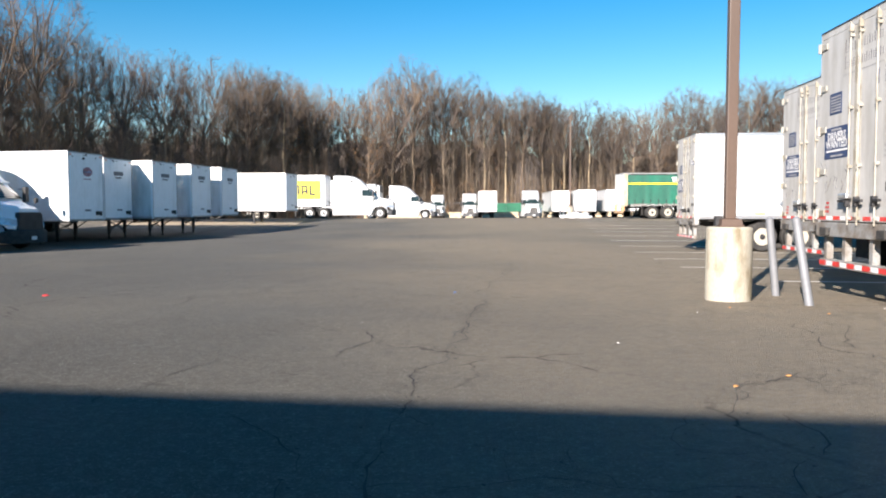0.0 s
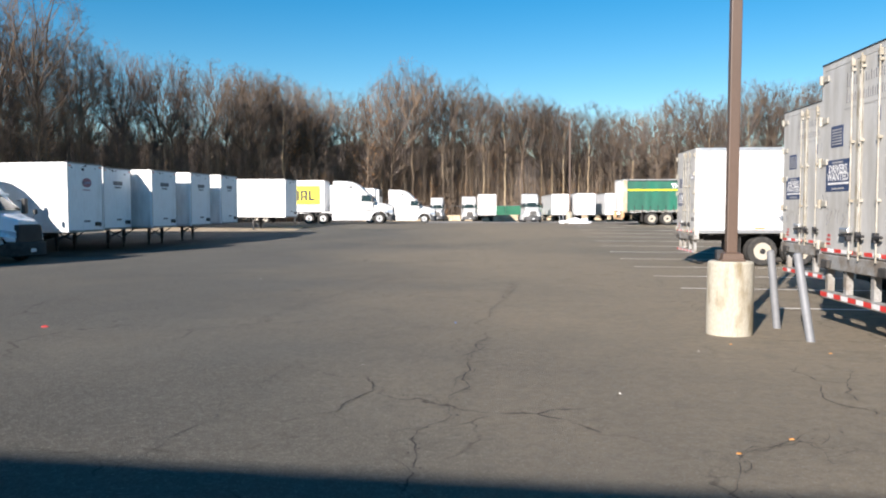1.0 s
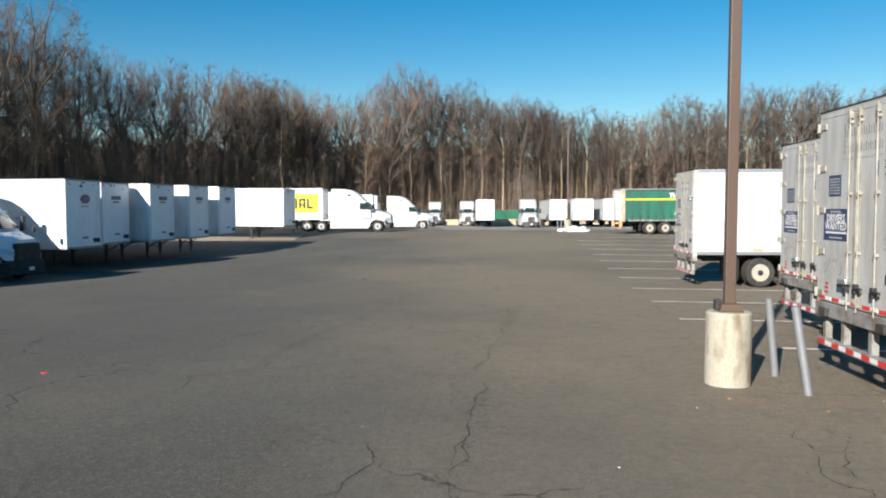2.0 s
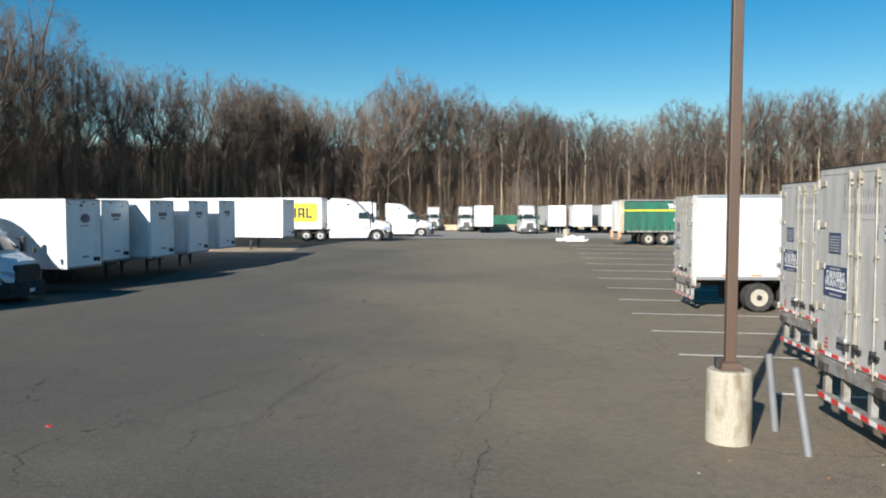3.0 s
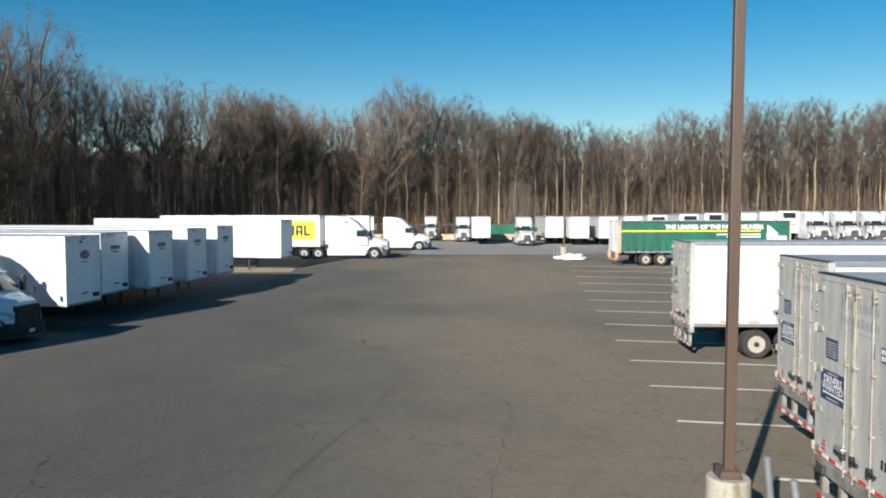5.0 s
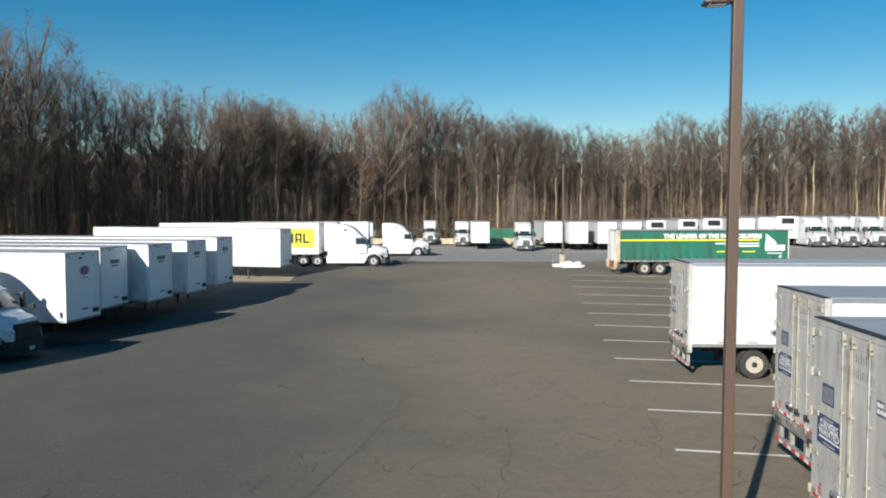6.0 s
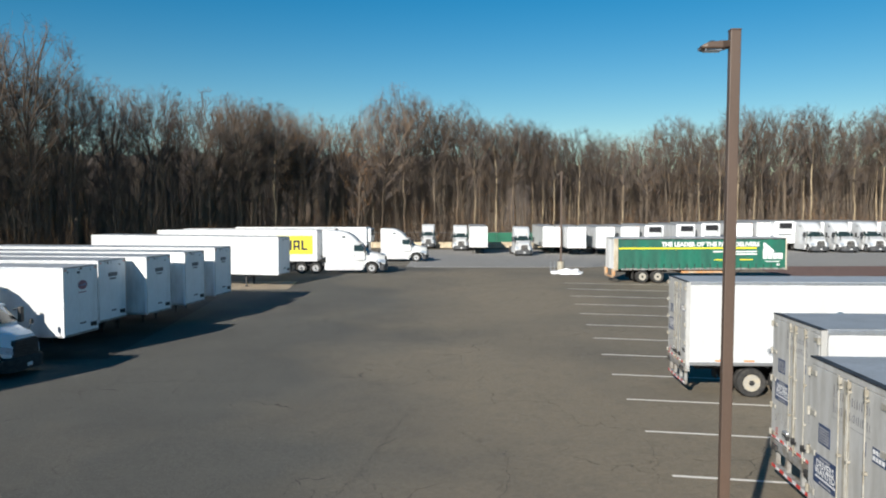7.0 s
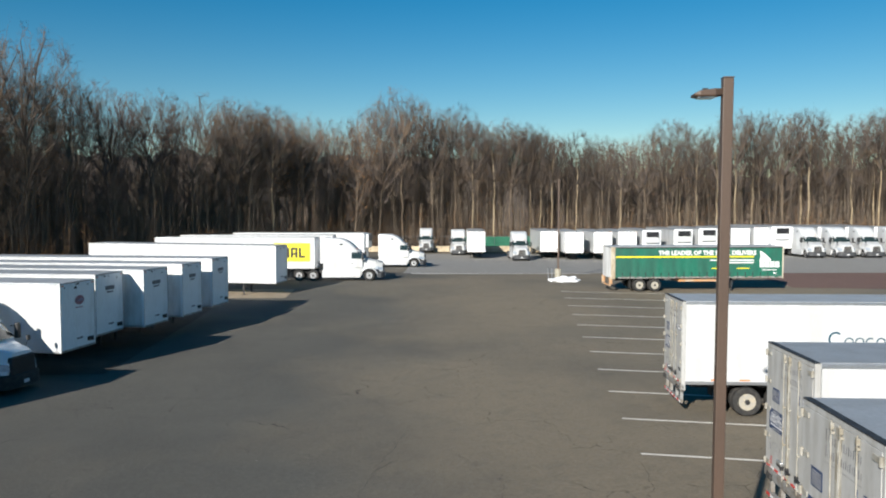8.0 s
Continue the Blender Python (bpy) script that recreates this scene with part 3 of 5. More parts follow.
def swing_doors(t, zb, top, decal):
    """Rear frame, two leaves with hinges, lock rods and handles, sill with tape and the guard below."""
    bm = bmesh.new()
    for y in (-1, 1):
        y0, y1 = sorted((y * (HALF - 0.07), y * HALF))
        box(bm, -0.02, 0.12, y0, y1, zb - 0.22, top)
    box(bm, -0.02, 0.12, -HALF + 0.07, HALF - 0.07, top - 0.1, top)
    part("rear_frame", bm, DOOR_GREY, t, "grey steel rear frame")
    part("rear_header", boxed(-0.028, 0.1, -HALF, HALF, top - 0.006, top + 0.014), STEEL_DARK, t, "dark roof edge trim")
    bm = boxed(-0.05, 0.1, -HALF + 0.0, HALF - 0.0, zb - 0.24, zb - 0.02, bevel=0.012)
    part("rear_sill", bm, FRAME_GREY, t, "scuffed grey steel sill")
    for k in range(3):
        for s in (-1, 1):
            part("tail_lamp", boxed(-0.075, -0.05, s * 0.95 - 0.18 + k * 0.14, s * 0.95 - 0.12 + k * 0.14, zb - 0.16, zb - 0.1, bevel=0.008), STEEL_DARK if k != 1 else LAMP_RED, t)
    for s in (-1, 1):
        y0, y1 = sorted((s * 0.012, s * (HALF - 0.075)))
        door = part("door", boxed(-0.03, 0.02, y0, y1, zb + 0.0, top - 0.11, bevel=0.006), DOOR_GREY, t, "light grey plywood-core door leaf")
        for j in range(5):
            z = zb + 0.12 + j * (top - zb - 0.35) / 4
            bm = boxed(-0.055, -0.03, *sorted((s * (HALF - 0.28), s * (HALF - 0.09))), z - 0.045, z + 0.045, bevel=0.008)
            tube(bm, (-0.05, s * (HALF - 0.04), z - 0.07), (-0.05, s * (HALF - 0.04), z + 0.07), 0.035, n=8)
            part("hinge", bm, CREAM, door, "cream painted hinge")
        for y in ((0.16,) if s > 0 else (0.13, 0.64)):
            bm = tube(bmesh.new(), (-0.075, s * y, zb - 0.05), (-0.075, s * y, top - 0.06), 0.013, n=8)
            for z in (zb + 0.05, zb + 0.8, zb + 1.65, top - 0.25):
                box(bm, -0.09, -0.03, s * y - 0.028, s * y + 0.028, z - 0.022, z + 0.022, bevel=0.005)
            box(bm, -0.095, -0.04, s * y - 0.025, s * y + 0.025, top - 0.2, top - 0.1, bevel=0.006)
            part("lock_rod", bm, CREAM, door, "cream painted lock rod")
        part("door_seam", boxed(-0.036, -0.03, *sorted((s * 0.02, s * 0.1)), zb + 0.02, top - 0.13), CREAM, door)
        for y in ((0.16,) if s > 0 else (0.13, 0.64)):
            bm = boxed(-0.13, -0.09, *sorted((s * y, s * (y + 0.22))), zb + 0.28, zb + 0.32, bevel=0.008)
            box(bm, -0.12, -0.05, s * y - 0.04, s * y + 0.04, zb + 0.22, zb + 0.36, bevel=0.01)
            part("handle", bm, STEEL_DARK, door, "dark greasy steel door handle")
    part("lock_cover", boxed(-0.15, -0.06, 0.05, 0.34, zb + 0.33, zb + 0.41, bevel=0.02), ALU, t, "bright metal lock cover")
    part("seal_strip", boxed(-0.045, -0.037, -0.075, -0.035, top - 0.88, top - 0.32), WHITE, t, "torn white seal strip")
    # reflective tape on the leaves' feet and on the guard
    for k in range(10):
        y = HALF - 0.09 - k * 0.24
        if k % 2 == 0:
            part("tape", boxed(-0.036, -0.03, y - 0.235, y, zb + 0.02, zb + 0.075), RED, t, "red reflective tape")
        elif k < 4 or k == 7:
            part("tape", boxed(-0.036, -0.03, y - 0.2, y, zb + 0.02, zb + 0.075), WHITE_TAPE, t, "white reflective tape")
    for y in (-1.05, -0.42, 0.42, 1.05):
        part("guard_strut", boxed(0.0, 0.1, y - 0.05, y + 0.05, 0.5, zb - 0.22), FRAME_GREY, t, "scuffed steel guard post")
    part("rear_guard", boxed(-0.03, 0.08, -1.2, 1.2, 0.44, 0.56, bevel=0.012), FRAME_GREY, t, "steel underride guard")
    for k in range(10):
        y = 1.19 - k * 0.238
        part("guard_tape", boxed(-0.036, -0.03, y - (0.235 if k % 2 else 0.26), y, 0.465, 0.535), WHITE_TAPE if k % 2 else RED, t)
    for y in (-0.9, 0.9):
        part("dock_bumper", boxed(-0.12, -0.05, y - 0.12, y + 0.12, zb - 0.23, zb - 0.1, bevel=0.02), RUBBER, t)
    if not decal:
        return
    # prints on the leaves; the far leaf is +y
    def stuck(name, material, y0, y1, z0, z1, out=0.034, label=""):
        return part(name, boxed(-out, -0.03, y0, y1, z0, z1), material, t, label)
    for z, count in ((top - 0.46, 8), (top - 0.69, 9)):
        for k in range(count):
            y, h = 0.42 - k * 1.16 / count, 0.2 if k == 0 else 0.13
            bm = boxed(-0.034, -0.03, y - 0.022, y, z, z + h)
            box(bm, -0.034, -0.03, y - 0.085, y - 0.072, z, z + 0.11)
            part("name_bar", bm, GREY_PRINT, t, "grey printed stroke")
    stuck("name_underline", PALE_PRINT, -0.72, 0.48, top - 0.78, top - 0.765)
    q = stuck("small_sticker", NAVY, 0.51, 0.92, top - 1.31, top - 0.99, label="navy sticker with pale bars")
    for k in range(6):
        part("sticker_bar", boxed(-0.038, -0.034, 0.55, 0.88, top - 1.06 - 0.043 * k, top - 1.04 - 0.043 * k), PALE_PRINT, q)
    q = stuck("sign", NAVY, 0.23, 1.08, top - 1.98, top - 1.5, label="navy sign with white lettering")
    for k, w in enumerate(("DRIVERS", "WANTED")):
        part("sign_lettering", text_mesh(w, 0.165, bold=0.035), WHITE_TAPE, q, "white capital letters", at=Matrix.Translation((-0.039, 0.655, top - 1.645 - 0.12 * k)) @ pose(0, 0, 0, 90, 0, -90))
    part("sign_bar", boxed(-0.038, -0.034, 0.5, 0.86, top - 1.555, top - 1.53), PALE_PRINT, q)
    part("sign_bar", boxed(-0.038, -0.034, 0.3, 1.0, top - 1.875, top - 1.845), WHITE_TAPE, q)
    part("sign_bar", boxed(-0.038, -0.034, 0.45, 0.86, top - 1.95, top - 1.925), PALE_PRINT, q)
    q = stuck("notice", NAVY, -1.18, -0.78, top - 1.06, top - 0.85, label="navy notice with pale bars")
    for k in range(2):
        for g in range(4):
            part("notice_bar", boxed(-0.038, -0.034, -0.86 - 0.085 * g, -0.8 - 0.085 * g, top - 0.94 - 0.09 * k, top - 0.875 - 0.09 * k), WHITE_TAPE, q)
    stuck("notice", NAVY, -0.6, -0.54, top - 1.06, top - 0.85)
    for k in range(3):
        stuck("print_bar", PALE_PRINT, -1.1, -0.78, zb + 1.02 - 0.07 * k, zb + 1.045 - 0.07 * k)
    for k in range(4):
        stuck("unit_bar", BLACK, -0.9 - 0.1 * k, -0.84 - 0.1 * k, zb + 0.42, zb + 0.55)
    for k in range(3):
        stuck("red_mark", RED_PRINT, 0.88, 1.04 - 0.03 * k, zb + 0.13 + 0.065 * k, zb + 0.165 + 0.065 * k)
    rnd = random.Random(4)
    for k in range(9):
        y, z = rnd.uniform(0.3, 1.12), rnd.uniform(zb + 0.4, zb + 0.75)
        bm = bmesh.new()
        pts = [Vector((-0.0335, y, z))]
        for _ in range(3):
            pts.append(pts[-1] + Vector((0, rnd.uniform(-0.08, 0.08), rnd.uniform(0.03, 0.1))))
        for p, q2 in zip(pts, pts[1:]):
            tube(bm, p, q2, 0.0035, n=4)
        part("scrape_mark", bm, GREY_PRINT, t, "faint grey line drawing")


def dry_van(m, label, length=16.15, zb=1.15, top=4.08, skin=None, doors=False, decal=False, reefer=False, badge=None, legs=True, group="", rim=None, axles=(1.45, 2.7)):
    t = thing("semi_trailer", m, label, "semi trailer", group)
    skin = skin or WHITE
    trailer_chassis(t, length, zb, legs, rim=rim, axles=axles)
    trailer_box(t, length, zb, top, skin)
    if doors:
        swing_doors(t, zb, top, decal)
    else:
        part("rear_wall", boxed(0.0, 0.1, -HALF, HALF, zb - 0.1, top, bevel=0.01), skin, t)
        part("rear_guard", boxed(0.0, 0.1, -1.2, 1.2, 0.45, 0.56), FRAME_GREY, t)
        for y in (-0.45, 0.45):
            part("guard_strut", boxed(0.0, 0.1, y - 0.05, y + 0.05, 0.55, zb - 0.1), FRAME_GREY, t)
    if reefer:
        reefer_unit(t, length, top)
    else:
        nose_fittings(t, length, zb, top, badge)
    for x in (1.0, 2.0, 5.2):
        for y in (-1, 1):
            y0, y1 = sorted((y * (HALF + 0.001), y * (HALF + 0.006)))
            part("side_reflector", boxed(x, x + 0.36, y0, y1, zb + 0.13, zb + 0.18), ORANGE, t, "faded red-orange reflector strip")
    return t


def curtain_trailer(m, label):
    """A curtain-sided trailer: posts, tarpaulin with folds and buckles, lettering."""
    length, zb, top = 14.2, 1.12, 3.6
    t = thing("curtain_trailer", m, label, "semi trailer")
    trailer_chassis(t, length, zb, True, axles=(2.35, 3.6), leg_x=10.1)
    part("roof", boxed(0.0, length, -HALF, HALF, top - 0.02, top + 0.05, bevel=0.015), ROOF, t, "grey sheet roof")
    for y in (-1, 1):
        for x0, x1 in ((0.0, 0.34), (length - 0.12, length)):
            y0, y1 = sorted((y * (HALF - 0.1), y * (HALF + 0.004)))
            part("corner_post", boxed(x0, x1, y0, y1, zb - 0.1, top - 0.02, bevel=0.015), POST_TAN, t, "weathered tan corner post")
        y0, y1 = sorted((y * (HALF - 0.08), y * (HALF + 0.0)))
        part("side_rail", boxed(0.6, length, y0, y1, zb - 0.06, zb + 0.08, bevel=0.01), FRAME_GREY, t, "grey floor rail")
        part("roof_rail", boxed(0.6, length, y0, y1, top - 0.12, top - 0.02, bevel=0.01), STEEL_DARK, t, "dark roof rail")
        bm = bmesh.new()
        cols = steps(0.34, length - 0.12, 0.09)
        prev = None
        for x in cols:
            col = []
            for j in range(7):
                f = j / 6
                z = zb + 0.02 + (top - 0.1 - zb) * f
                d = 0.006 * math.sin(x * 7) + 0.014 * noise.noise(Vector((x * 0.9, f * 2, y))) + 0.012 * (1 - f) ** 3 * math.sin(x * 10.3)
                col.append(bm.verts.new((x, y * (HALF - 0.006 + d), z)))
            if prev:
                for j in range(6):
                    bm.faces.new((prev[j], col[j], col[j + 1], prev[j + 1]))
            prev = col
        cur = part("curtain", bm, GREEN, t, "green tarpaulin side curtain", smooth=True)
        for k in range(21):
            x = 0.9 + k * 0.63
            y0, y1 = sorted((y * (HALF + 0.012), y * (HALF + 0.03)))
            part("buckle_strap", boxed(x, x + 0.05, y0, y1, zb - 0.02, zb + 0.42), STEEL_DARK, cur, "dark buckle strap")
        y0, y1 = sorted((y * (HALF + 0.016), y * (HALF + 0.022)))
        part("yellow_stripe", boxed(0.36, 11.7, y0, y1, top - 0.86, top - 0.74), YELLOW, cur, "yellow stripe")
        at = Matrix.Translation((7.88, y * (HALF + 0.024), top - 0.5)) @ pose(0, 0, 0, 90, 0, 0 if y < 0 else 180)
        part("slogan", text_mesh("THE LEADER OF THE PACK DELIVERS", 0.485, bold=0.05), WHITE_TAPE, cur, "white capital lettering", at=at)
        for k in range(2):
            part("caption_bar", boxed(8.1 + 0.8 * k, 11.7, y0, y1, top - 1.14 - 0.2 * k, top - 1.03 - 0.2 * k), WHITE_TAPE, cur)
        for x0, x1 in ((8.2, 8.9), (10.3, 11.35)):
            part("caption_bar", boxed(x0, x1, y0, y1, top - 1.78, top - 1.7), YELLOW, cur)
        # white animal-head emblem drawn as a plain shape, with a bar for the name below it
        bm = bmesh.new()
        pts = [(12.15, -1.2), (12.25, -0.8), (12.2, -0.32), (12.42, -0.42), (12.65, -0.6), (12.95, -0.85), (13.15, -1.05), (13.0, -1.2)]
        f0 = [bm.verts.new((x, y * (HALF + 0.024), top + z)) for x, z in pts]
        f1 = [bm.verts.new((x, y * (HALF + 0.018), top + z)) for x, z in pts]
        bm.faces.new(f0)
        for k in range(len(pts)):
            bm.faces.new((f0[k], f0[(k + 1) % len(pts)], f1[(k + 1) % len(pts)], f1[k]))
        part("emblem", bm, WHITE_TAPE, cur, "white emblem shape")
        for k in range(4):
            part("emblem_bar", boxed(12.2 + 0.42 * k, 12.57 + 0.42 * k, y0, y1, top - 1.68, top - 1.2), WHITE_TAPE, cur)
        part("caption_bar", boxed(12.4, 13.6, y0, y1, top - 1.92, top - 1.85), WHITE_TAPE, cur)
        part("label_plate", boxed(13.35, 13.6, y0, y1, zb + 0.25, zb + 0.42), WHITE_TAPE, cur)
    part("front_wall", boxed(length - 0.06, length + 0.0, -HALF + 0.1, HALF - 0.1, zb - 0.02, top - 0.02), OLD_WHITE, t)
    for s in (-1, 1):
        part("rear_door", boxed(-0.01, 0.04, *sorted((s * 0.01, s * (HALF - 0.1))), zb, top - 0.05, bevel=0.006), OLD_WHITE, t, "weathered white rear door")
        part("rear_bracket", boxed(-0.12, 0.12, *sorted((s * 1.0, s * 1.28)), 0.6, zb + 0.05, bevel=0.03), RUST, t, "rusty orange rear corner")
    part("rear_guard", boxed(-0.1, 0.0, -1.2, 1.2, 0.46, 0.58, bevel=0.012), RUST, t)
    part("spare_rack", boxed(5.6, 9.4, -1.1, 1.1, 0.78, 0.95), RUST, t, "rusty under-floor rack")
    return t


# ---- tractors: front axle at x = 0, nose towards +x ----
def tractor(m, label, grille=None, bumper=None, group="", roof=3.92, paint=None, ahead=0.25):
    """ahead: how far the cab stands forward over the front axle."""
    t = thing("semi_truck", m, label, "semi truck", group)
    paint = paint or WHITE
    # sleeper and cab with the rising roof fairing
    secs = []
    for x, half, z0, z1, r, lean in ((-4.1, 1.2, 0.95, roof, 0.16, 0.1), (-3.9, 1.23, 0.72, roof + 0.02, 0.18, 0.1), (-3.2, 1.24, 0.72, roof - 0.01, 0.2, 0.11),
                                     (-2.6, 1.24, 0.72, roof - 0.13, 0.24, 0.13), (-2.1, 1.23, 0.72, roof - 0.38, 0.28, 0.17), (-1.7, 1.21, 0.72, roof - 0.72, 0.3, 0.2),
                                     (-1.42, 1.19, 0.72, roof - 1.03, 0.3, 0.24), (-1.28, 1.18, 0.72, roof - 1.16, 0.26, 0.26)):
        secs.append(ring_at(x + ahead if x > -3.8 else x - 0.15, half, z0, z1, r, lean))
    part("cab", loft(secs), paint, t, "white moulded sleeper cab", smooth=True)
    # cab front below and around the windscreen, sloping to the cowl
    secs = [ring_at(ahead - 1.28, 1.175, 0.74, roof - 1.17, 0.25, 0.27), ring_at(ahead - 1.0, 1.16, 0.74, 2.5, 0.22, 0.24), ring_at(ahead - 0.62, 1.13, 1.1, 2.06, 0.16, 0.16)]
    part("cab_front", loft(secs), paint, t, smooth=True)
    secs = [ring_at(ahead - 0.62, 1.1, 1.1, 2.03, 0.2, 0.14), ring_at(0.2 + ahead * 0.4, 1.08, 1.16, 1.9, 0.24, 0.18), ring_at(0.68, 1.06, 1.16, 1.83, 0.26, 0.2), ring_at(1.0, 0.99, 0.85, 1.79, 0.26, 0.24), ring_at(1.22, 0.88, 0.85, 1.66, 0.22, 0.24)]
    part("hood", loft(secs), paint, t, "white sloping hood", smooth=True)
    for s in (-1, 1):
        # fender: arch over the front wheel
        bm = bmesh.new()
        arch = [(0.72 * math.cos(radians(k)), 0.5 + 0.66 * math.sin(radians(k))) for k in range(0, 181, 15)]
        prev = None
        for x, z in arch:
            o = Vector((x, 0, z))
            pair = [bm.verts.new((x, s * 0.8, z + 0.02)), bm.verts.new((x, s * 1.22, z)), bm.verts.new((x * 1.1, s * 1.16, 0.5 + (z - 0.5) * 1.14)), bm.verts.new((x * 1.1, s * 0.8, 0.5 + (z - 0.5) * 1.2))]
            if prev:
                for k in range(4):
                    bm.faces.new((prev[k], pair[k], pair[(k + 1) % 4], prev[(k + 1) % 4]))
            prev = pair
        part("fender", bm, paint, t, "white wheel arch", smooth=True)
        wheel(t, 0, s * 1.05, False, RIM_A)
        for x in (-5.2, -6.5):
            wheel(t, x, s * 1.1, True, RIM_A)
        part("side_skirt", loft([ring_at(-4.35, 0.05, 0.32, 0.98, 0.03), ring_at(-0.82, 0.05, 0.32, 0.98, 0.03)]), paint, t, "white side skirt", at=pose(0, s * 1.2, 0))
        q = part("door", boxed(ahead - 1.95, ahead - 0.85, *sorted((s * 1.195, s * 1.245)), 1.24, 2.06, bevel=0.02), paint, t, "white cab door")
        part("door_handle", boxed(ahead - 1.9, ahead - 1.72, *sorted((s * 1.245, s * 1.27)), 1.62, 1.67), STEEL_DARK, q)
        # side window, leaning in with the cab wall
        bm = bmesh.new()
        pts = [(-1.88, 2.08, 1.232), (-0.92, 2.08, 1.205), (-1.28, 2.62, 1.09), (-1.88, 2.66, 1.10)]
        f0 = [bm.verts.new((x + ahead, s * (y + 0.03), z)) for x, z, y in pts]
        f1 = [bm.verts.new((x + ahead, s * (y - 0.06), z)) for x, z, y in pts]
        bm.faces.new(f0)
        bm.faces.new(f1[::-1])
        for k in range(4):
            bm.faces.new((f0[k], f0[(k + 1) % 4], f1[(k + 1) % 4], f1[k]))
        part("side_window", bm, GLASS, t, "dark side window")
        part("sleeper_vent", boxed(ahead - 3.0, ahead - 2.7, *sorted((s * 1.14, s * 1.20)), roof - 0.62, roof - 0.5, bevel=0.02), GLASS, t, "dark sleeper vent")
        for y, z0, z1 in ((1.16, 2.0, 2.05), (1.14, 2.5, 2.5)):
            part("mirror_arm", tube(bmesh.new(), (ahead - 0.95, s * y, z0), (ahead - 0.82, s * 1.42, z1), 0.02, n=6), STEEL_DARK, t)
        part("mirror", boxed(ahead - 0.92, ahead - 0.74, *sorted((s * 1.34, s * 1.56)), 1.95, 2.6, bevel=0.04), STEEL_DARK, t, "black door mirror")
        part("hood_mirror", boxed(0.62, 0.74, *sorted((s * 1.06, s * 1.24)), 1.92, 2.14, bevel=0.04), STEEL_DARK, t, "black hood mirror")
        part("hood_mirror_arm", tube(bmesh.new(), (0.66, s * 0.95, 1.66), (0.68, s * 1.15, 1.98), 0.015, n=6), STEEL_DARK, t)
        bm = bmesh.new()
        pts = [(1.27, 0.74, 0.98), (0.78, 1.12, 1.06), (0.72, 1.12, 1.34), (1.22, 0.76, 1.24)]
        f0 = [bm.verts.new((x + 0.03, s * (y + 0.03), z)) for x, y, z in pts]
        f1 = [bm.verts.new((x - 0.2, s * (y - 0.12), z)) for x, y, z in pts]
        bm.faces.new(f0)
        bm.faces.new(f1[::-1])
        for k in range(4):
            bm.faces.new((f0[k], f0[(k + 1) % 4], f1[(k + 1) % 4], f1[k]))
        part("headlight", bm, HEADLAMP, t, "clear headlight")
        part("marker_lamp", boxed(ahead - 1.52, ahead - 1.4, *sorted((s * 0.5, s * 0.66)), roof - 1.06, roof - 1.0, bevel=0.01), ORANGE, t)
        part("step", boxed(-1.8, -1.0, *sorted((s * 1.2, s * 1.27)), 0.48, 0.54, bevel=0.01), ALU, t)
    # windscreen: one slanted slab with rounded outline
    bm = bmesh.new()
    lo = [(-0.74, -1.1, 2.09), (-0.56, -0.5, 2.1), (-0.54, 0.0, 2.1), (-0.56, 0.5, 2.1), (-0.74, 1.1, 2.09)]
    hi = [(-1.36, -0.93, 2.72), (-1.22, -0.45, 2.75), (-1.2, 0.0, 2.76), (-1.22, 0.45, 2.75), (-1.36, 0.93, 2.72)]
    for dx in (0.04, -0.06):
        a0 = [bm.verts.new((x + dx + ahead, y, z)) for x, y, z in lo]
        a1 = [bm.verts.new((x + dx + ahead, y, z)) for x, y, z in hi]
        for k in range(4):
            bm.faces.new((a0[k], a0[k + 1], a1[k + 1], a1[k]))
        if dx < 0:
            for u, v in (((p0, p1)) for p0, p1 in zip((b0, b1), (a0, a1))):
                for k in range(4):
                    bm.faces.new((u[k], u[k + 1], v[k + 1], v[k]))
            for k in (0, 4):
                bm.faces.new((b0[k], b1[k], a1[k], a0[k]))
        b0, b1 = a0, a1
    part("windscreen", bm, GLASS, t, "dark curved windscreen", smooth=True)
    part("sun_visor", loft([ring_at(ahead - 1.42, 0.95, 2.74, 2.84, 0.04), ring_at(ahead - 1.12, 0.9, 2.72, 2.79, 0.03)]), paint, t, smooth=True)
    wide = 0.8 if grille else 0.56
    grille = grille or FRAME_GREY
    q = part("grille", loft([ring_at(1.15, wide, 0.62, 1.55, 0.12, 0.08), ring_at(1.31, wide - 0.04, 0.62, 1.5, 0.12, 0.1)]), STEEL_DARK, t, "dark grille")
    for k in range(7):
        part("grille_bar", boxed(1.305, 1.335, 0.14 - wide, wide - 0.14, 0.74 + 0.11 * k, 0.765 + 0.11 * k), grille, q)
    part("bumper", loft([ring_at(0.74, 1.2, 0.3, 0.74, 0.1), ring_at(1.1, 1.14, 0.28, 0.82, 0.1), ring_at(1.36, 0.86, 0.28, 0.82, 0.1), ring_at(1.42, 0.6, 0.3, 0.8, 0.1)]), bumper or BUMPER, t, "front bumper", smooth=True)
    part("plate_bar", boxed(1.42, 1.435, -0.15, 0.15, 0.42, 0.56), WHITE_TAPE, t, "pale plate")
    bm = bmesh.new()
    for y in (-0.42, 0.42):
        box(bm, -7.1, 1.0, y - 0.05, y + 0.05, 0.72, 0.98)
    for x in (0, -5.2, -6.5):
        tube(bm, (x, -1, 0.512), (x, 1, 0.512), 0.08, n=8)
    box(bm, -7.05, -6.95, -0.5, 0.5, 0.7, 0.98)
    part("chassis", bm, STEEL_DARK, t, "dark steel chassis")
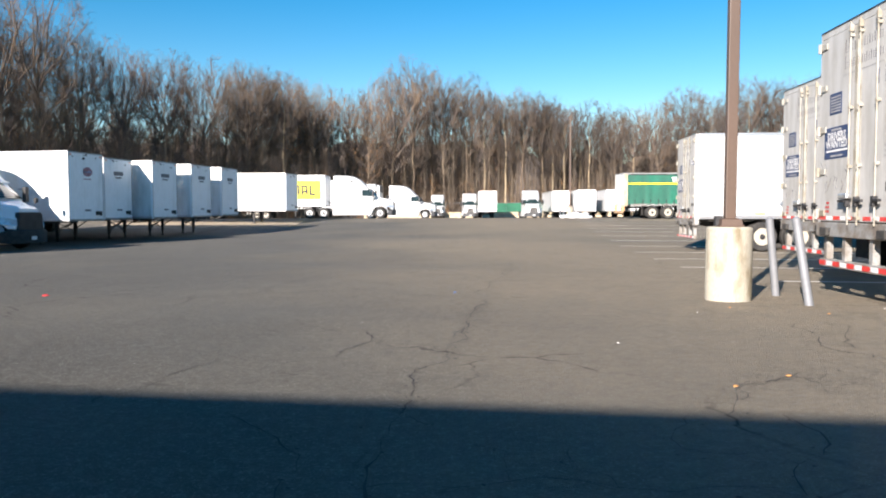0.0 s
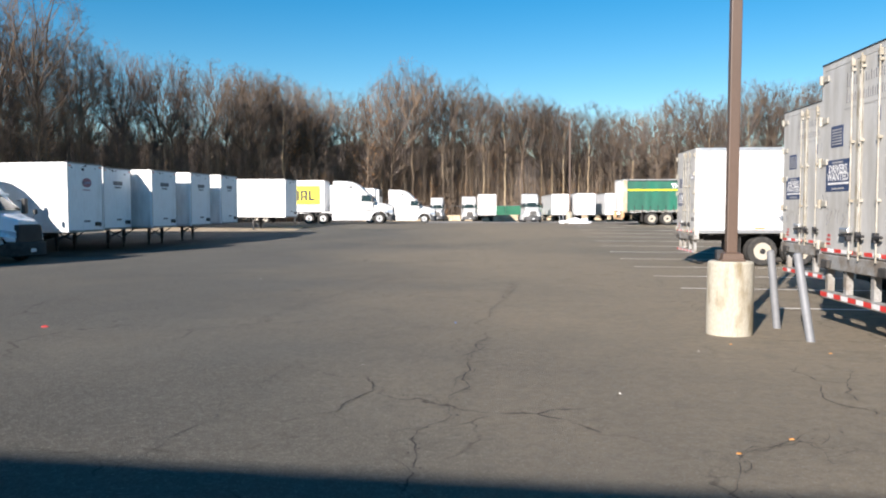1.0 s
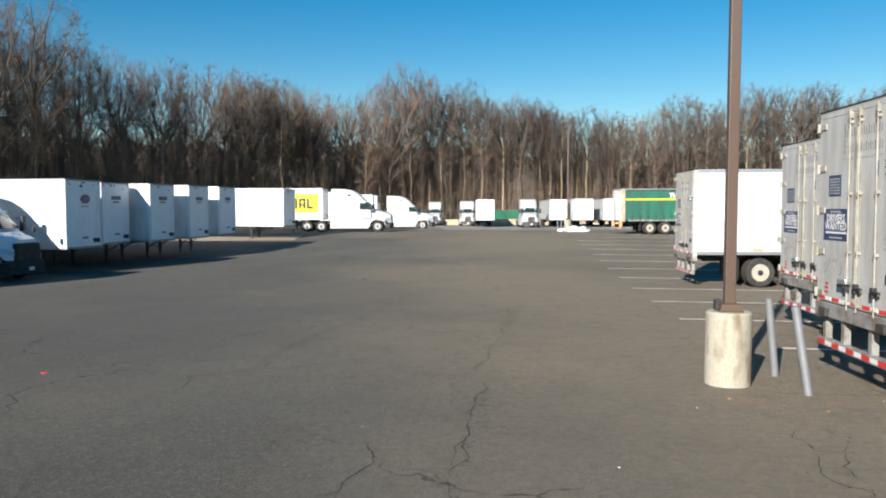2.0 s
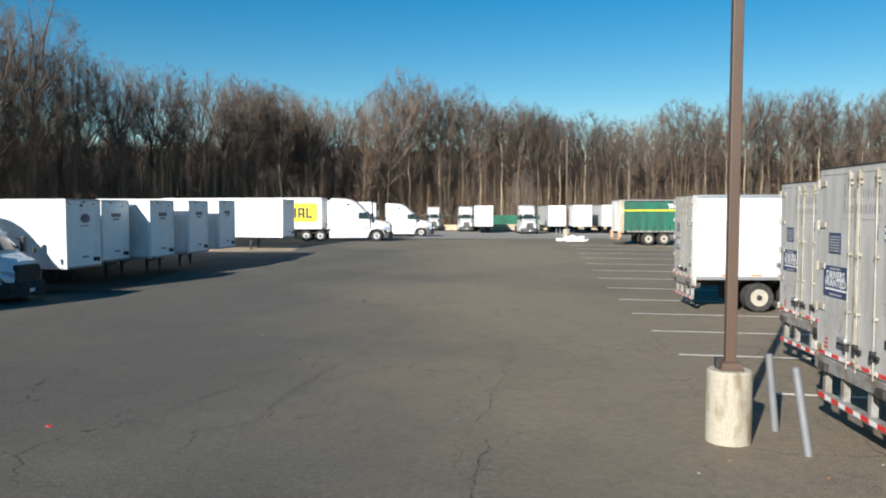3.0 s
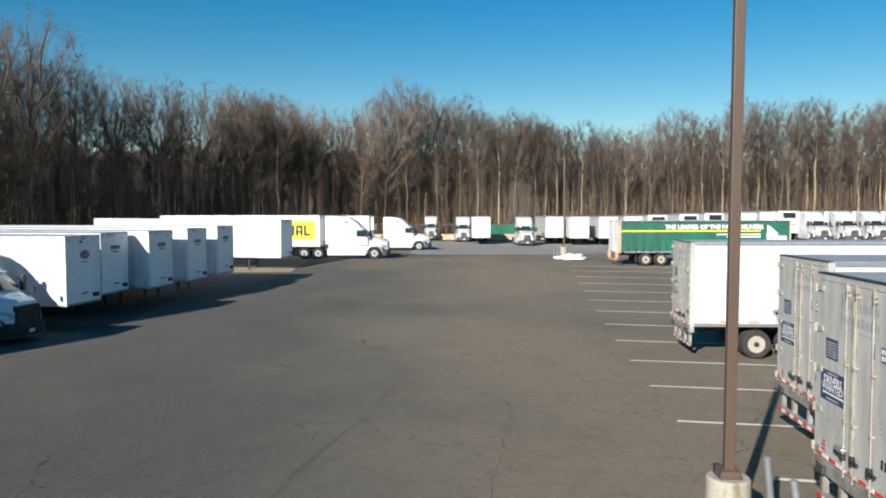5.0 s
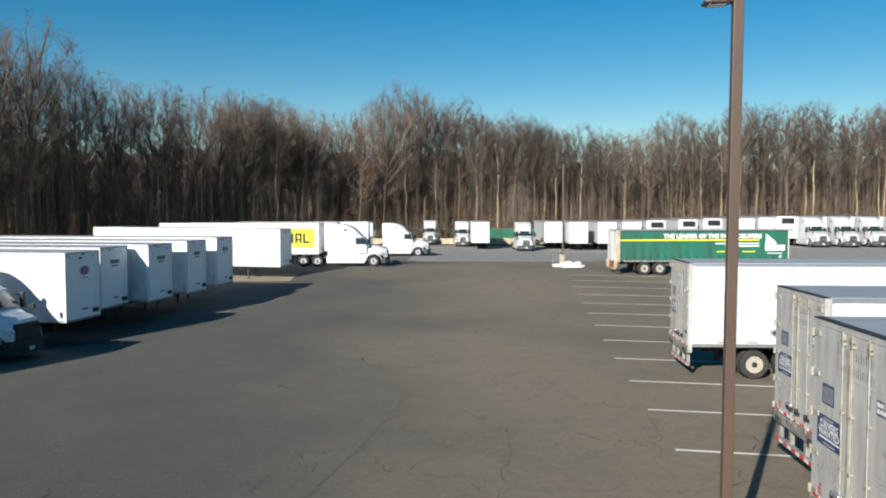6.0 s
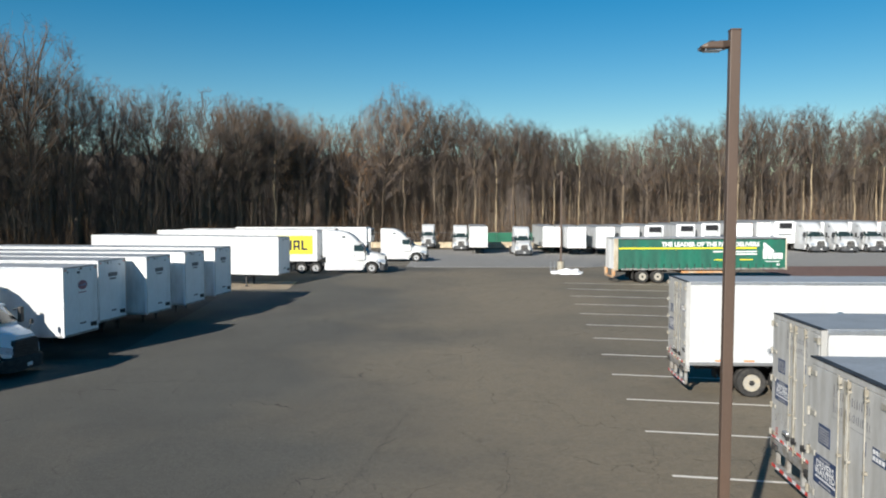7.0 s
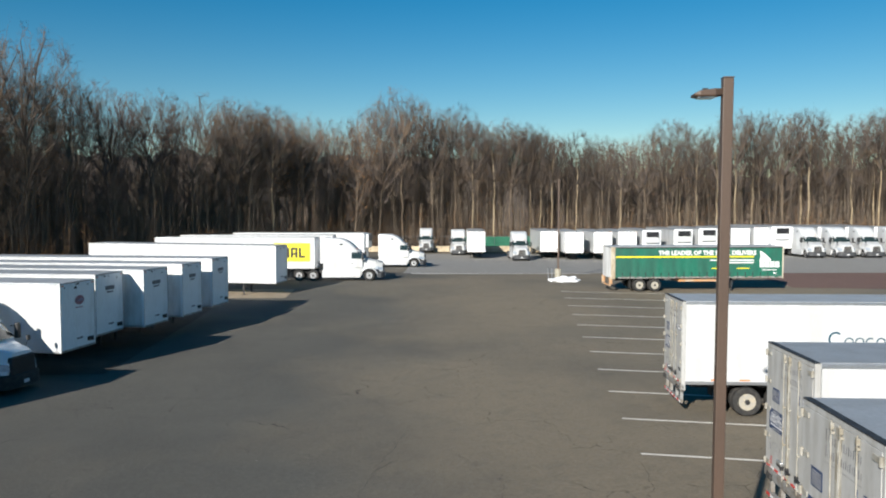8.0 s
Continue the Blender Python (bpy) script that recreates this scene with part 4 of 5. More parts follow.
    part("coupling_plate", loft([ring_at(-6.5, 0.3, 1.0, 1.12, 0.04), ring_at(-5.6, 0.45, 1.0, 1.12, 0.04)]), STEEL_DARK, t, "dark coupling plate")
    for s in (-1, 1):
        part("fuel_tank", tube(bmesh.new(), (-3.9, s * 0.82, 0.62), (-2.2, s * 0.82, 0.62), 0.3, n=16), ALU, t, smooth=True)
        part("rear_mud_flap", boxed(-7.12, -7.1, *sorted((s * 0.75, s * 1.3)), 0.25, 0.95), RUBBER, t)
    return t

# ---- row of dropped trailers by the woods ----
ROW = "trailers along the woods"
first = dry_van(on_lot(0, 0), "white trailer with a red oval badge on its nose", zb=1.13, top=4.17, badge="oval", group=ROW)
second = dry_van(on_lot(0, 0), "older white trailer with grey marks on its nose", zb=1.13, top=4.17, badge="bars", skin=OLD_WHITE, group=ROW)
plain = dry_van(on_lot(0, 0), "white trailer standing apart on pale gravel", zb=1.0, top=4.0, group=ROW)


def nose_at(x, y, turn, length=16.15):
    """The pose of a trailer whose near nose corner stands at x, y."""
    c, s = math.cos(radians(turn)), math.sin(radians(turn))
    cx, cy = x - s * HALF, y + c * HALF
    rx, ry = cx - c * length, cy - s * length
    g1, g0 = gz(cx, cy), gz(rx, ry)
    return pose(rx, ry, g0, 0, -math.degrees(math.atan2(g1 - g0, length)), turn)


first.matrix_basis = nose_at(-16.24, 33.35, -9)
second.matrix_basis = nose_at(-16.6, 37.7, -7.5)
plain.matrix_basis = nose_at(-12.45, 60.9, -9.6)
for x, y, turn, lab in ((-15.3, 40.55, -9, "older white trailer with grey marks, parked nose out"), (-14.48, 44.3, -8, "plain white trailer parked nose out in a row"),
                        (-13.95, 48.5, -7.5, "white trailer at the end of the row")):
    copy_thing(second, nose_at(x, y, turn))["label"] = lab

t = copy_thing(second, nose_at(-18.28, 24.08, -6))
t["label"] = "white trailer beside the truck with the black grille"

# ---- trucks ----
# The paint's blue tint stands in for skylight on the shaded truck.
dark_truck = tractor(on_lot(-17.9, 31.2, -9), "white truck tinted blue for shade, with black grille and dark bumper", ahead=0.8, roof=4.05, paint=mat("shade_tinted_white", (0.8, 0.84, 0.87), 0.3, vary=0.06, scale=2), grille=BLACK, bumper=RUBBER, group="")
# Navy panel added for the blue in the headlight's lens.
part("headlight_panel", boxed(-0.2, 0.5, -1.093, -1.086, 1.25, 1.42), NAVY, dark_truck, "navy panel standing in for the headlight's blue")
rig = tractor(on_lot(-5.85, 72.3, 0), "white sleeper truck coupled to a yellow-signed trailer", group="white trucks", roof=3.96)
sign_trailer = dry_van(nose_at(-10.9, 71.1, -3, 15.0), "white trailer with a yellow and black sign", length=15.0, top=4.02, legs=True, axles=(2.35, 3.6))
q = part("yellow_sign", boxed(11.2, 14.6, -HALF - 0.012, -HALF - 0.004, 1.8, 3.52), YELLOW, sign_trailer, "yellow sign panel")
for k in range(3):
    bm = bmesh.new()
    x = 12.05 + k * 0.74
    y0, y1 = -HALF - 0.018, -HALF - 0.011
    if k == 0:
        box(bm, x, x + 0.2, y0, y1, 2.16, 3.1)
        box(bm, x + 0.2, x + 0.6, y0, y1, 2.9, 3.1)
        box(bm, x + 0.4, x + 0.6, y0, y1, 2.16, 2.9)
    elif k == 1:
        box(bm, x, x + 0.2, y0, y1, 2.16, 3.1)
        box(bm, x + 0.42, x + 0.62, y0, y1, 2.16, 3.1)
        box(bm, x + 0.2, x + 0.42, y0, y1, 2.9, 3.1)
        box(bm, x + 0.2, x + 0.42, y0, y1, 2.42, 2.6)
    else:
        box(bm, x, x + 0.22, y0, y1, 2.16, 3.1)
        box(bm, x + 0.22, x + 0.6, y0, y1, 2.16, 2.36)
    part("sign_bar", bm, BLACK, q, "black block shape")
truck2 = copy_thing(rig, on_lot(-2.1, 92.5, -3))
truck2["label"] = "white sleeper truck at the end of the trailer row"
t = copy_thing(plain, nose_at(-10.5, 81.2, -1))
t["label"] = "plain white trailer behind the coupled rig"

FAR = "trailers at the far side"
for x, y, lab in ((-0.9, 130.5, "white truck facing the lot by the fence"), (4.3, 121.5, "white truck facing the lot beside a trailer"), (12.45, 106.5, "white truck facing the lot")):
    copy_thing(rig, on_lot(x, y, -90))["label"] = lab
reefer = dry_van(pose(0, 0, 0), "white refrigerated trailer with a black grille", reefer=True, group=FAR)


def facing(src, x, y, turn, label):
    """A trailer whose nose is at x, y and looks down the lot."""
    c, s = math.cos(radians(turn)), math.sin(radians(turn))
    t = copy_thing(src, on_lot(x - c * 16.15, y - s * 16.15, turn))
    t.location.z = gz(x, y)
    t["label"], t["group"] = label, FAR
    return t


for x, y in ((6.45, 110.5), (17.1, 111.0), (20.0, 107.0), (24.0, 107), (27.6, 107.5), (43.0, 106), (46.2, 106)):
    facing(plain, x, y, -92, "white trailer backed up to the far fence")
for x, y in ((35.3, 107), (38.8, 107), (48.0, 104.5)):
    facing(reefer, x, y, -92, "white refrigerated trailer with a black grille")
reefer.matrix_basis = on_lot(31.0 + 0.56, 107.5 + 16.14, -92)
reefer.location.z = gz(31, 107.5)
t = copy_thing(reefer, nose_at(-8.05, 91.2, -7))
t["label"], t["group"] = "white refrigerated trailer behind a white truck", ROW
for x, y in ((50.4, 100.2), (54.0, 99.6), (58.0, 100.0), (62.2, 100.3)):
    t = copy_thing(rig, on_lot(x, y, -94))
    t["label"], t["group"] = "white sleeper truck in the far line", "white trucks"
    facing(plain, x + 0.25, y + 4.6, -94, "white trailer coupled behind a white truck")

# ---- trailers in the painted stalls ----
c1 = dry_van(on_lot(5.95, 11.02, -4), "white trailer with grey printed rear doors", doors=True, decal=True, axles=(2.3, 3.55), group="trailers in the stalls")
c2 = dry_van(on_lot(7.83, 16.6, -4), "white trailer with faded grey rear doors", doors=True, decal=True, axles=(2.3, 3.55), group="trailers in the stalls")
c3 = dry_van(on_lot(8.85, 27.95, -4), "clean white trailer with large teal letters", doors=True, decal=True, axles=(2.3, 3.55), group="trailers in the stalls")
for k, h in enumerate((0.54, 0.34, 0.34, 0.34, 0.34, 0.34, 0.34, 0.46)):
    x = 5.06 + 0.36 * k + (0.1 if k else 0)
    bm = bmesh.new()
    y0, y1, r = -HALF - 0.012, -HALF - 0.004, h / 2
    for j in range(10 if k % 3 == 0 else 14):
        u0, u1 = [radians(50 + 26 * (j + e)) for e in (0, 1)]
        vs = []
        for u, rr in ((u0, r), (u1, r), (u1, r * 0.74), (u0, r * 0.74)):
            vs.append((x + 0.2 + rr * 0.95 * math.cos(u), 2.52 + r + rr * math.sin(u)))
        f0 = [bm.verts.new((p, y0, q)) for p, q in vs]
        f1 = [bm.verts.new((p, y1, q)) for p, q in vs]
        bm.faces.new(f0)
        for e in range(4):
            bm.faces.new((f0[e], f0[(e + 1) % 4], f1[(e + 1) % 4], f1[e]))
    part("print_ring", bm, TEAL, c3, "teal ring-shaped print")
curtain_trailer(on_lot(14.32, 62.5, 2), "green curtain-sided trailer with white lettering and yellow stripe")

# ---- lamp poles, bollards ----


def lamp_pole(m, label, height, base_h):
    t = thing("lamp_pole", m, label, "lamp pole", "lot lamp poles")
    part("concrete_base", lathe([(0.0, -0.15), (0.325, -0.15), (0.33, 0.2), (0.325, base_h - 0.03), (0.3, base_h), (0.0, base_h)], 32, "Z"), CONCRETE, t, "stained cream concrete footing", smooth=True)
    part("base_plate", boxed(-0.17, 0.17, -0.17, 0.17, base_h, base_h + 0.03, bevel=0.006), POLE, t)
    part("base_cover", loft([[(x * 0.15, y * 0.15, base_h + 0.03) for x, y in ((1, 1), (-1, 1), (-1, -1), (1, -1))], [(x * 0.14, y * 0.14, base_h + 0.11) for x, y in ((1, 1), (-1, 1), (-1, -1), (1, -1))],
                             [(x * 0.08, y * 0.08, base_h + 0.13) for x, y in ((1, 1), (-1, 1), (-1, -1), (1, -1))]]), POLE, t, "bronze base cover")
    part("conduit_box", boxed(-0.19, -0.09, 0.02, 0.16, base_h, base_h + 0.16, bevel=0.01), STEEL_DARK, t, "dark conduit box")
    bm = boxed(-0.076, 0.076, -0.076, 0.076, base_h + 0.1, height, bevel=0.012)
    part("shaft", bm, POLE, t, "bronze painted square steel shaft")
    part("pole_cap", boxed(-0.08, 0.08, -0.08, 0.08, height, height + 0.02, bevel=0.006), POLE, t)
    head = part("lamp_head", loft([ring_at(-0.5, 0.13, height - 0.27, height - 0.23, 0.015), ring_at(-0.42, 0.16, height - 0.28, height - 0.19, 0.02), ring_at(-0.2, 0.15, height - 0.28, height - 0.16, 0.02), ring_at(-0.07, 0.06, height - 0.25, height - 0.15, 0.02)]), POLE, t, "flat bronze lamp head")
    part("lens", boxed(-0.44, -0.2, -0.11, 0.11, height - 0.292, height - 0.278), HEADLAMP, head, "pale lamp lens")
    part("sensor", boxed(-0.36, -0.28, -0.03, 0.03, height - 0.18, height - 0.14, bevel=0.008), STEEL_DARK, head)
    for x, y in ((-0.13, -0.13), (0.13, -0.13), (-0.13, 0.13), (0.13, 0.13)):
        part("anchor_bolt", tube(bmesh.new(), (x, y, base_h + 0.02), (x, y, base_h + 0.07), 0.016, n=6), GALV, t)
    return t


lamp_pole(on_lot(4.225, 11.33, -6) @ pose(0, 0, 0, 0, 0.36, 0), "bronze square lamp pole on a concrete footing", 9.11, 1.08)
lamp_pole(on_lot(11.9, 72.0, -6), "tall bronze lamp pole behind the snow heap", 9.5, 1.05)


def bollard(x, y, lean_x, lean_y, h, r, material, label):
    bm = tube(bmesh.new(), (0, 0, -0.1), (lean_x, lean_y, h), r, n=20)
    t = tagged(part("bollard", bm, material, smooth=True, at=on_lot(x, y)), label, "bollard", "bollards by the lamp pole")
    part("cap", tube(bmesh.new(), (lean_x, lean_y, h), (lean_x * 1.02, lean_y * 1.02, h + 0.02), r * 0.98, r * 0.6, n=20), material, t)
    return t


bollard(5.17, 11.85, -0.12, 0.02, 1.19, 0.058, GALV, "leaning galvanized steel pipe bollard")
bollard(5.09, 10.58, -0.13, 0.2, 1.2, 0.06, GALV, "leaning galvanized steel pipe bollard")
bollard(10.93, 71.6, -0.05, 0.0, 1.1, 0.05, GALV, "grey pipe bollard beside the snow heap")
bollard(11.27, 71.6, -0.03, 0.02, 1.05, 0.05, GALV, "grey pipe bollard beside the snow heap")

# heap of snow at the far pole
bm = bmesh.new()
bmesh.ops.create_icosphere(bm, subdivisions=4, radius=1)
for v in bm.verts:
    f = 1 + 0.35 * noise.noise(v.co * 1.8) + 0.12 * noise.noise(v.co * 5)
    v.co = Vector((v.co.x * 1.45 * f, v.co.y * 0.9 * f, max(-0.05, v.co.z * (0.42 + 0.12 * noise.noise(v.co * 2.2)) * f)))
tagged(part("snow_mound", bm, SNOW, at=on_lot(12.3, 70.4), smooth=True), "leftover mound of white snow on asphalt", "snow mound")

# ---- fence and barrier at the far side ----


def fence_run(x0, x1, y, screen):
    t = thing("fence", pose(x0, y, 0), "chain fence with green screen" if screen else "grey chain fence before the woods", "fence", kind="structure")
    n = int((x1 - x0) / 3)
    for i in range(n + 1):
        z = gz(x0 + i * 3, y)
        part("post", tube(bmesh.new(), (i * 3, 0, z - 0.2), (i * 3, 0, z + 2.6), 0.04, n=8), GALV, t)
    for zz in (0.15, 2.55):
        bm = bmesh.new()
        for i in range(n):
            tube(bm, (i * 3, 0, gz(x0 + i * 3, y) + zz), (i * 3 + 3, 0, gz(x0 + i * 3 + 3, y) + zz), 0.025, n=6)
        part("rail", bm, GALV, t)
    if screen:
        for i in range(n):
            za = min(gz(x0 + i * 3, y), gz(x0 + i * 3 + 3, y))
            part("screen", boxed(i * 3 + 0.02, i * 3 + 2.98, -0.075, -0.06, za + 0.1, za + 2.5), FENCE_GREEN, t, "green fabric screen")
    else:
        bm = bmesh.new()
        for i in range(n * 12):
            xx = i * 0.25
            tube(bm, (xx, 0, gz(x0 + xx, y) + 0.1), (xx, 0, gz(x0 + xx, y) + 2.5), 0.006, n=3, caps=False)
        part("wire_mesh", bm, GALV, t)
    return t


fence_run(-26, 5, 134, False)
fence_run(5, 50, 134, True)
for i in range(18):
    x = -12 + i * 3.05
    z = gz(x, 131.5)
    bm = loft([[(xx, yy, zz) for yy, zz in ((-0.3, 0), (0.3, 0), (0.3, 0.1), (0.12, 0.35), (0.09, 0.95), (-0.09, 0.95), (-0.12, 0.35), (-0.3, 0.1))] for xx in (-1.5, 1.5)])
    tagged(part("barrier", bm, BARRIER, at=pose(x, 131.5, z)), "tan concrete barrier block before the fence", "concrete barrier", "barrier blocks")

# ---- building behind the camera ----
bm = boxed(-60, 60, -14, 0, -0.3, 6.55)
tagged(part("wall_south", bm, WALL, at=pose(0, -9.3, 0, 0, 0, -9.3)), "plain dark brown warehouse wall, unseen", "wall", kind="structure")

# ---- cracks and litter ----
# way points across the asphalt, and half the crack's width
crack([(-0.24, 5.4), (-0.21, 5.95), (-0.22, 6.32), (-0.14, 6.54), (0.04, 6.68), (0.04, 7.25), (0.19, 8.15), (0.42, 10.31), (0.71, 11.56)], 3, 0.012)
crack([(0.04, 7.25), (-0.05, 7.5), (-0.23, 7.54), (-0.44, 7.38)], 4, 0.007)
crack([(-1.39, 6.58), (-1.12, 6.85), (-0.92, 6.9), (-0.85, 7.43), (-0.8, 8.12)], 5, 0.009)
crack([(4.04, 8.81), (4, 8.45), (3.83, 7.88), (3.73, 7.4), (3.73, 7.14), (3.87, 6.99), (3.91, 6.85), (3.86, 6.66)], 6, 0.012)
crack([(4.59, 8.69), (4.17, 7.83), (4.02, 7.57), (3.85, 7.16)], 7, 0.011)
crack([(2.19, 5.56), (2.37, 5.84), (2.54, 5.91), (2.8, 6), (2.89, 5.94), (3.11, 6.14), (3.27, 6.37)], 8, 0.01)
crack([(2.89, 5.94), (2.73, 5.52), (2.73, 5.36)], 9, 0.008)
crack([(0.55, 12.4), (0.9, 14.2), (1.2, 15.8), (1.6, 18), (1.9, 21)], 10, 0.012)
crack([(-0.37, 3.5), (-0.1, 3.62), (0.2, 3.65), (0.6, 3.7), (1.1, 3.55), (1.7, 3.65)], 11, 0.009)
crack([(2.25, 4.85), (2.07, 4.3), (1.78, 3.7), (1.6, 3.4)], 12, 0.008)
crack([(-0.3, 5.1), (-0.15, 4.75), (0, 4.6)], 13, 0.006)
crack([(1.5, 4.9), (1.36, 4.25), (1.6, 4.12), (2, 4.15)], 14, 0.006)
crack([(0.15, 4.2), (0.35, 4.05), (0.6, 3.95), (0.75, 3.75)], 15, 0.006)
crack([(-2.3, 5.4), (-2.2, 5.9), (-2.12, 6.4), (-2, 7.6), (-1.8, 9.2)], 16, 0.008)
crack([(-3.9, 6.5), (-3.85, 7.8), (-3.5, 9.3), (-3.25, 11.8), (-2.95, 14.5), (-2.6, 16.5)], 17, 0.008)
crack([(-1.4, 5), (-1, 4.4), (-0.75, 3.6), (-0.7, 3.1)], 18, 0.008)
crack([(-5.6, 11.5), (-4.6, 13.6), (-3.9, 16.2), (-3.4, 18.5)], 19, 0.009)
crack([(1.83, 4.85), (2.3, 5.7), (2.8, 6), (3.2, 6.3)], 20, 0.006)
crack([(5.2, 17.8), (5.85, 20.5), (6, 21.7)], 21, 0.012)
crack([(-3, 14.5), (-2, 19), (-0.8, 26)], 22, 0.012)
crack([(0.05, 7.8), (0.25, 8.6), (0.3, 9.5), (0.7, 10.8)], 23, 0.006)
crack([(0.35, 9.5), (0.1, 10.4), (0.3, 11.6)], 24, 0.006)
crack([(-0.4, 2.6), (-0.37, 3.5), (-0.37, 3.9), (-0.3, 4.5), (-0.24, 5.4)], 25, 0.01)


def scrap(name, x, y, size, material, label, category, seed):
    rnd = random.Random(seed)
    bm = bmesh.new()
    bmesh.ops.create_icosphere(bm, subdivisions=2, radius=size)
    for v in bm.verts:
        v.co = Vector((v.co.x * (1 + 0.5 * noise.noise(v.co * 30 + Vector((seed, 0, 0)))), v.co.y * 0.7, max(0.0, v.co.z * 0.45 * (1 + noise.noise(v.co * 40)))))
    return tagged(part(name, bm, material, at=on_lot(x, y, rnd.uniform(0, 180))), label, category, "litter on the asphalt")


scrap("wrapper", -6.38, 12.28, 0.058, LITTER_RED, "crumpled red plastic wrapper on asphalt", "litter", 1)
scrap("wrapper", 0.2, 12.6, 0.022, LITTER_BLUE, "small blue plastic scrap on asphalt", "litter", 2)
for k, (x, y) in enumerate(((1.75, 7.6), (3.3, 9.9), (5.6, 9.4), (5.9, 10.2), (-5.2, 22), (6.1, 9.8))):
    scrap("paper_scrap", x, y, 0.018, PAPER, "small white paper scrap on asphalt", "litter", 10 + k)
for k, (x, y) in enumerate(((2.75, 6.05), (2.2, 5.7), (4.9, 9.7), (3.9, 10.4))):
    scrap("fallen_leaf", x, y, 0.024, BROWN_LEAF, "dry orange-brown fallen leaf", "leaf", 20 + k)

debris = bmesh.new()
rnd = random.Random(5)
for k in range(46):
    x, y = rnd.gauss(6.1, 0.5), rnd.gauss(9.7, 0.7)
    if k < 9:
        x, y = rnd.uniform(-4, 5), rnd.uniform(6, 16)
    r = rnd.uniform(0.004, 0.01)
    z = gz(x, y)
    bmesh.ops.create_cone(debris, cap_ends=True, segments=5, radius1=r, radius2=r * 0.5, depth=r, matrix=Matrix.Translation((x, y, z + r * 0.4)) @ Matrix.Rotation(rnd.uniform(0, 3), 4, "Z"))
tagged(part("grit", debris, PALE_ASPHALT), "pale grit and scraps strewn on the asphalt", "grit", kind="stuff")

# ---- woods ----


class Wood:
    """Collects tapered branches as plain vertex and face lists."""

    def __init__(self):
        self.v, self.f = [], []

    def spike(self, p, q, r):
        d = (q - p).normalized()
        s = d.orthogonal().normalized()
        u = d.cross(s)
        n = len(self.v)
        for k in range(3):
            t = 2.0944 * k
            self.v.append(p + (s * math.cos(t) + u * math.sin(t)) * r)
        self.v.append(q)
        self.f += [(n, n + 1, n + 3), (n + 1, n + 2, n + 3), (n + 2, n, n + 3)]

    def sliver(self, p, q, r):
        n = len(self.v)
        s = (q - p).orthogonal().normalized() * r
        self.v += [p - s, p + s, q]
        self.f.append((n, n + 1, n + 2))

    def run(self, pts, radii, sides):
        n = len(self.v)
        for i, p in enumerate(pts):
            d = (pts[min(i + 1, len(pts) - 1)] - pts[max(i - 1, 0)]).normalized()
            s = Vector((1, 0.1, 0)).cross(d).normalized() if abs(d.x) < 0.95 else Vector((0, 1, 0)).cross(d).normalized()
            u = d.cross(s)
            for k in range(sides):
                t = 2 * math.pi * k / sides
                self.v.append(p + (s * math.cos(t) + u * math.sin(t)) * radii[i])
        for i in range(len(pts) - 1):
            for k in range(sides):
                a0, b0 = n + i * sides + k, n + i * sides + (k + 1) % sides
                self.f.append((a0, b0, b0 + sides, a0 + sides))

    def mesh(self, name, material):
        me = bpy.data.meshes.new(name)
        me.from_pydata([tuple(p) for p in self.v], [], self.f)
        me.materials.append(material)
        return me


def lean_out(rnd, d, angle):
    s = d.orthogonal().normalized()
    s.rotate(Matrix.Rotation(rnd.uniform(0, 6.283), 3, d))
    return (d * math.cos(angle) + s * math.sin(angle)).normalized()


